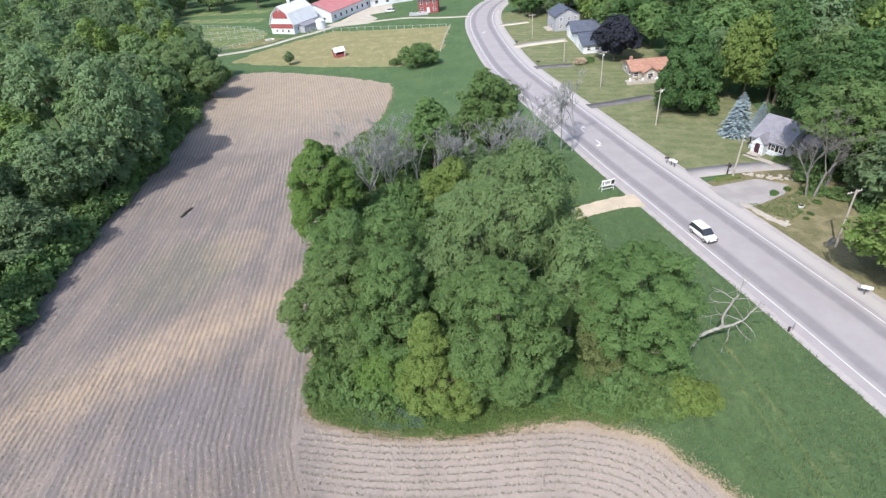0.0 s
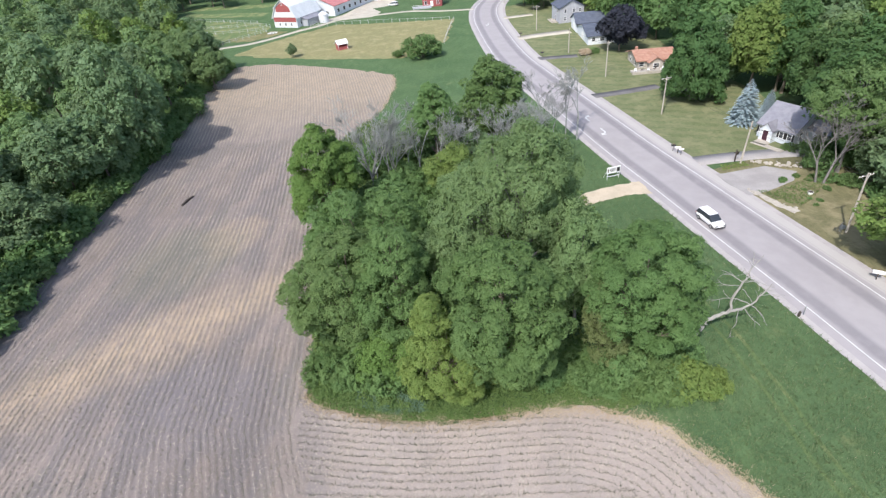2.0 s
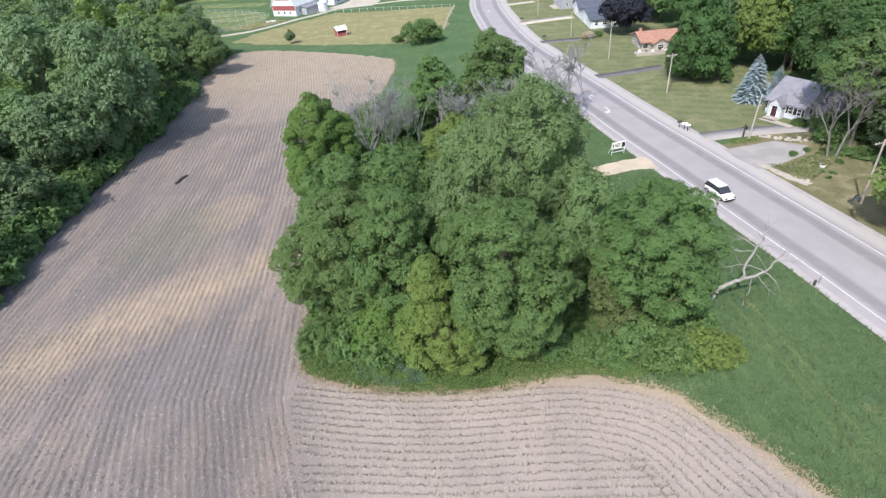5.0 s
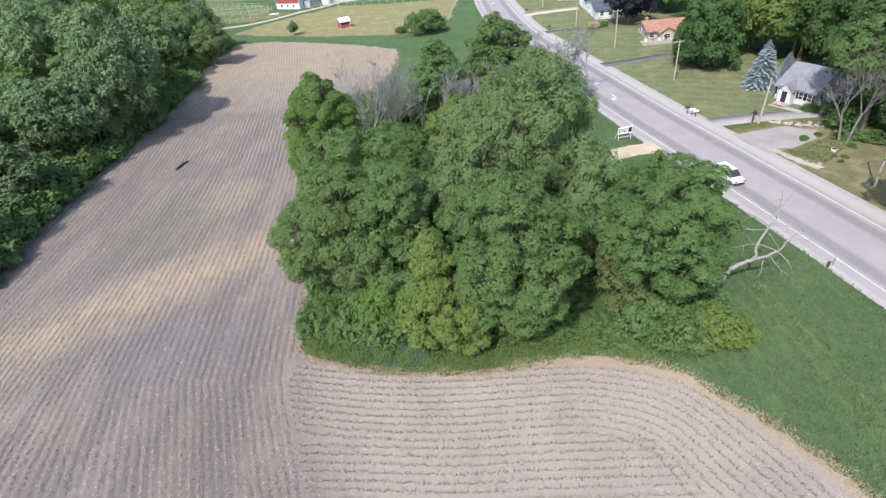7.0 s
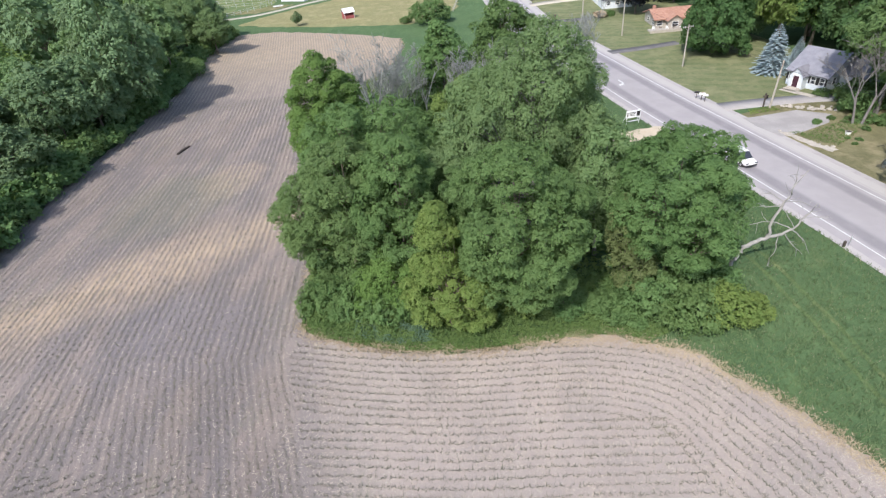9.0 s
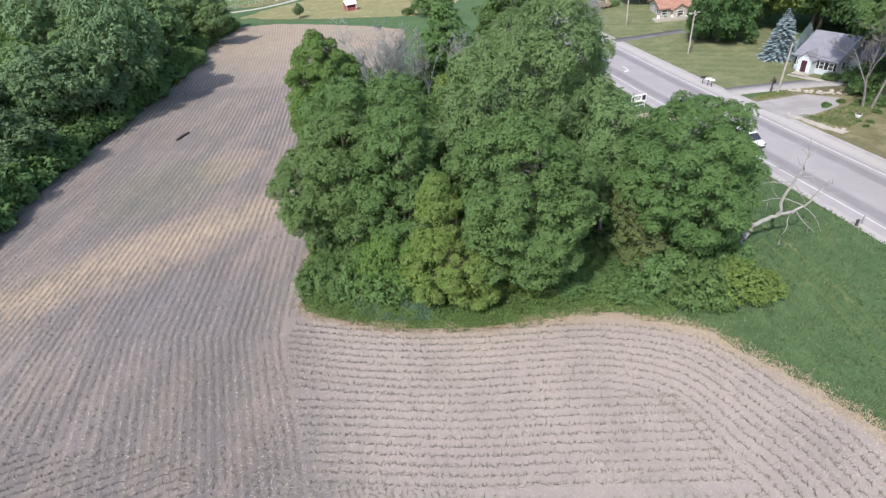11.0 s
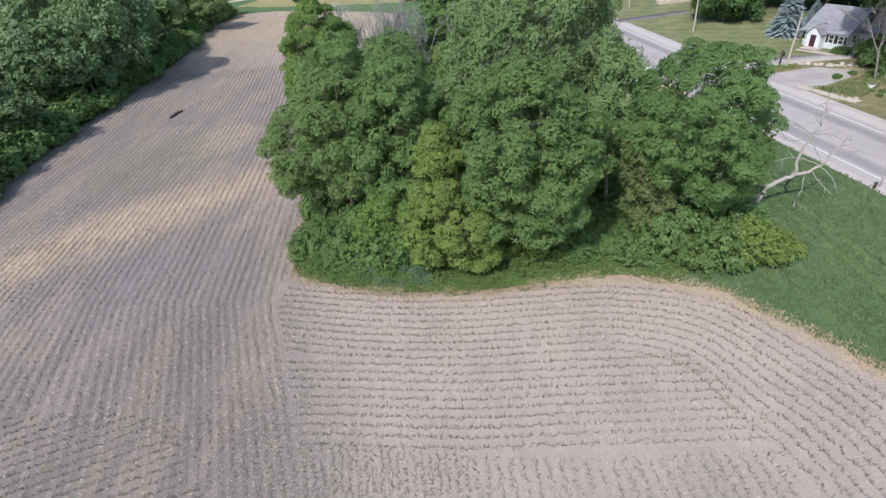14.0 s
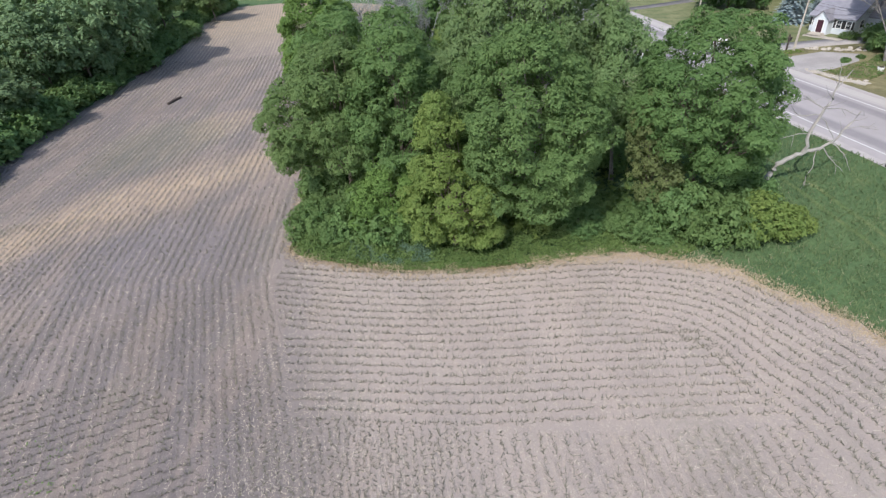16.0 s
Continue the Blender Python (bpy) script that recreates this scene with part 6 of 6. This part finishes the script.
tagged(sheet("rubble_strip", ragged(np.array(slab + slab[:1]), .1, 3, .5)[:-1], M_STONE, .09, 2.0), "strip of pale broken stone by the road", "stone", kind="structure")


def stone(x, y, s, seed):
    r = random.Random(seed)
    bm = bmesh.new()
    bmesh.ops.create_icosphere(bm, subdivisions=1, radius=s)
    for v in bm.verts:
        v.co = Vector((v.co.x * r.uniform(.8, 1.2), v.co.y * r.uniform(.8, 1.2), v.co.z * r.uniform(.45, .65) + s * .3))
    ob = part("stone", bm, M_STONE)
    ob.matrix_basis = pose(x, y, float(land(x, y)) + .05, 0, 0, r.uniform(0, 360))
    tagged(ob, "pale rounded landscaping stone", "stone", "stones at the drive")


r7 = random.Random(7)
for i in range(34):
    t = i / 33
    stone(49.5 + 6.5 * t + r7.gauss(0, .4), 84.6 - 3.2 * t + r7.gauss(0, .35) + (1.5 if i % 3 == 0 else 0) * t, r7.uniform(.18, .42), i)
for i in range(14):
    t = i / 13
    stone(44.6 + 3.6 * t + r7.gauss(0, .25), 75.2 - 6.6 * t + r7.gauss(0, .25), r7.uniform(.15, .3), 100 + i)
for i in range(11):
    x, y = r7.uniform(49.5, 56), r7.uniform(69, 79.5)
    if y < 90 - x * .4 and x < 50:
        x += 2
    plant(bush_f, x, y, r7.uniform(.12, .24), r7.uniform(0, 360), r7.uniform(.6, 1.0))
for x, y in ((60, 84), (63, 83), (66, 80), (58.5, 80.5), (64, 87)):
    plant(bush_f, x, y, r7.uniform(.8, 1.1), r7.uniform(0, 360), 1.2)
drum = thing("planter", 52.6, 72.6, 0, "small white tub standing on the yard", "planter")
part("tub", rod(bmesh.new(), (0, 0, -.05), (0, 0, .5), .32, .42, 16), M_WHITE, drum)
part("soil", rod(bmesh.new(), (0, 0, .47), (0, 0, .51), .37, .37, 16), M_DARKWOOD, drum)
bench = thing("garden_bench", 51.4, 62.6, 40, "grey metal bench in the shade of trees", "bench")
part("seat", boxed(-.7, .7, -.22, .22, .4, .46), M_METAL, bench)
part("backrest", boxed(-.7, .7, .2, .26, .46, .9), M_METAL, bench)
for sx in (-.6, .6):
    part("leg", boxed(sx - .04, sx + .04, -.2, .2, -.05, .4), M_METAL, bench)

# a log on the field, and dry brush by the far drive
log = thing("log", -52.3, 86.0, 78, "dark weathered log lying on the field", "log")
bm = bmesh.new()
rod(bm, (-1.7, 0, .22), (0, .12, .24), .2, .24, 9)
rod(bm, (0, .12, .24), (1.7, 0, .2), .24, .16, 9)
rod(bm, (.6, .1, .3), (1.1, .5, .6), .07, .03, 6)
part("stem", bm, M_DARKWOOD, log)
dried = shrub("shrub", 36, 2.1, 2.6, 1600, .26, M_HAY, "pale dried ornamental bush on the lawn", 16)
brush = plant(dried, 36.0, 158.5, 1.0, 0, .8)
drop_source(dried)
brush["label"] = "pale dried ornamental bush on the lawn"
plant(bush_d, 39.0, 160, .7, 50, .8)
plant(wood_b, -56.5, 186.0, .3, 0, 1.0)["label"] = "small round tree by the pasture"
sap = plant(bush, -19.5, 174.5, .8, 30)


# ---- paddock fences ----
def fence(pts, gap, rails, tall, mat, label):
    f = thing("fence", 0, 0, 0, label, "fence", "paddock fences", z=0)
    p = np.array(pts, float)
    run = np.concatenate([[0], np.cumsum(np.linalg.norm(np.diff(p, axis=0), axis=1))])
    s = np.linspace(0, run[-1], int(run[-1] / gap) + 1)
    q = np.stack([np.interp(s, run, p[:, 0]), np.interp(s, run, p[:, 1])], 1)
    post = boxed(-.075, .075, -.075, .075, -.3, tall + .12, bevel=.015)
    me = None
    for x, y in q:
        if me is None:
            o = part("post", post, mat, f)
            me = o.data
        else:
            o = new("post", me)
            o.parent = f
        o.matrix_basis = pose(x, y, float(land(x, y)))
    for k in range(rails):
        bm = bmesh.new()
        z = tall * (k + 1) / rails
        for a, b in zip(q, q[1:]):
            rod(bm, (a[0], a[1], float(land(*a)) + z), (b[0], b[1], float(land(*b)) + z), .035, .035, 4)
        part("rail", bm, mat, f)


WF = "white painted post and rail paddock fence"
fence([(-113, 238), (-96.2, 235.1), (-83.8, 234.5), (-79.6, 240)], 3.6, 2, 1.3, M_FENCE, WF)
fence([(-119, 250.5), (-100.3, 246.8), (-90.2, 247.2), (-82, 243)], 3.6, 2, 1.3, M_FENCE, WF)
fence([(-134, 276), (-117.3, 266), (-104.7, 260), (-88.4, 251)], 4.2, 2, 1.3, M_FENCE, WF)
fence([(-94, 213), (-91.2, 215.2), (-85.9, 222.1), (-81.6, 227.5), (-79, 232)], 3.0, 2, 1.3, M_FENCE, WF)
fence([(-60, 231), (-47.2, 233), (-32.8, 230.4), (-18.6, 226), (-2.7, 222.5)], 3.4, 1, 1.2, M_FENCE, "white post fence beside the pasture")
fence([(-1.1, 222.3), (-3.2, 205), (-4.8, 186.0)], 3.4, 2, 1.2, M_FENCE, "pale rail fence beside the verge")
fence([(-62.5, 236.5), (-56, 238)], 2.0, 3, 1.4, M_FENCE, WF)
ring = thing("feed_ring", -75.2, 227.5, 10, "white rimmed round feeder on bare ground", "feeder")
bm = bmesh.new()
for i in range(20):
    a, b = 6.283 * i / 20, 6.283 * (i + 1) / 20
    rod(bm, (1.9 * math.cos(a), 1.2 * math.sin(a), .35), (1.9 * math.cos(b), 1.2 * math.sin(b), .35), .12, .12, 6)
part("rim", bm, M_WHITE, ring)
bm = rod(bmesh.new(), (0, 0, -.05), (0, 0, .25), 1.0, 1.0, 20)
part("trough", bm, M_BLACK, ring)
for a, b in (((-140, 285), (-92, 268)), ((-150, 305), (-95, 292))):
    tagged(sheet("mown_strip", [a, b, (b[0] + 2, b[1] + 9), (a[0] + 2, a[1] + 9)], M_VERGE, .04, 8.0), "paler mown strip of meadow", "grass", kind="structure")

weeds("weeds", [(45.5, 75.2), (47.0, 71.5), (49.5, 69.2), (52.5, 71.5), (56.5, 75.5), (57.0, 79.5), (53.8, 77.0), (51.0, 75.6), (48.0, 74.2)], 2200, .4, .12, M_WEED, "straggling green weeds on the yard's edge", 12)
weeds("weeds", [(43.4, 82.4), (48.5, 83.4), (48.3, 85.2), (44.0, 84.6)], 700, .2, .12, M_YELLOW, "rough grass on the island between the drives", 13)

tagged(sheet("paddock", [(-136, 280), (-117, 268), (-104, 262), (-88, 253), (-79.5, 241), (-80, 232), (-85, 222), (-93, 213.5), (-104, 220), (-116, 246)], M_VERGE, .04, 6.0), "grazed green paddock beside the barn", "paddock", kind="structure")
tagged(sheet("bare_ground", ragged(np.array([(-92, 224), (-84, 226), (-79, 233), (-74, 232), (-69, 229), (-74, 222), (-82, 217), (-90, 219), (-92, 224)], float), .3, 9, 1.5)[:-1], M_RUT, .06, 5.0), "trodden bare ground beside the barn", "ground", kind="structure")
RUT = spline([(27.2, 52), (29.2, 44.4), (29.7, 40), (30.4, 35), (30.8, 28), (33, 18), (37, 6)], 8)
for o in (0.0, 1.7):
    tagged(ribbon("wheel_rut", RUT, o, o + .42, M_WORN, .03), "worn wheel rut in the verge grass", "track", kind="structure")
weeds("weeds", [(-33, 18.3), (-28, 19.3), (-24.2, 16.9), (-25.2, 15.2), (-31, 14.8)], 200, .14, .11, M_SHRUB, "sparse green weeds among the crop rows", 14)

for x, y, s in ((57.6, 76.8, .6), (60, 75, .7), (61.5, 71, .8)):
    plant(bush_f, x, y, s, x * 40, .8)

for src in (near_e, wood_e, willow_s, yellow, thin, near_a, near_b, near_d, wood_y, wood_a, wood_b, wood_c, wood_d, bush, bush_y, bush_d, bush_f, bare_a, bare_b, bare_t, near_y):
    drop_source(src)
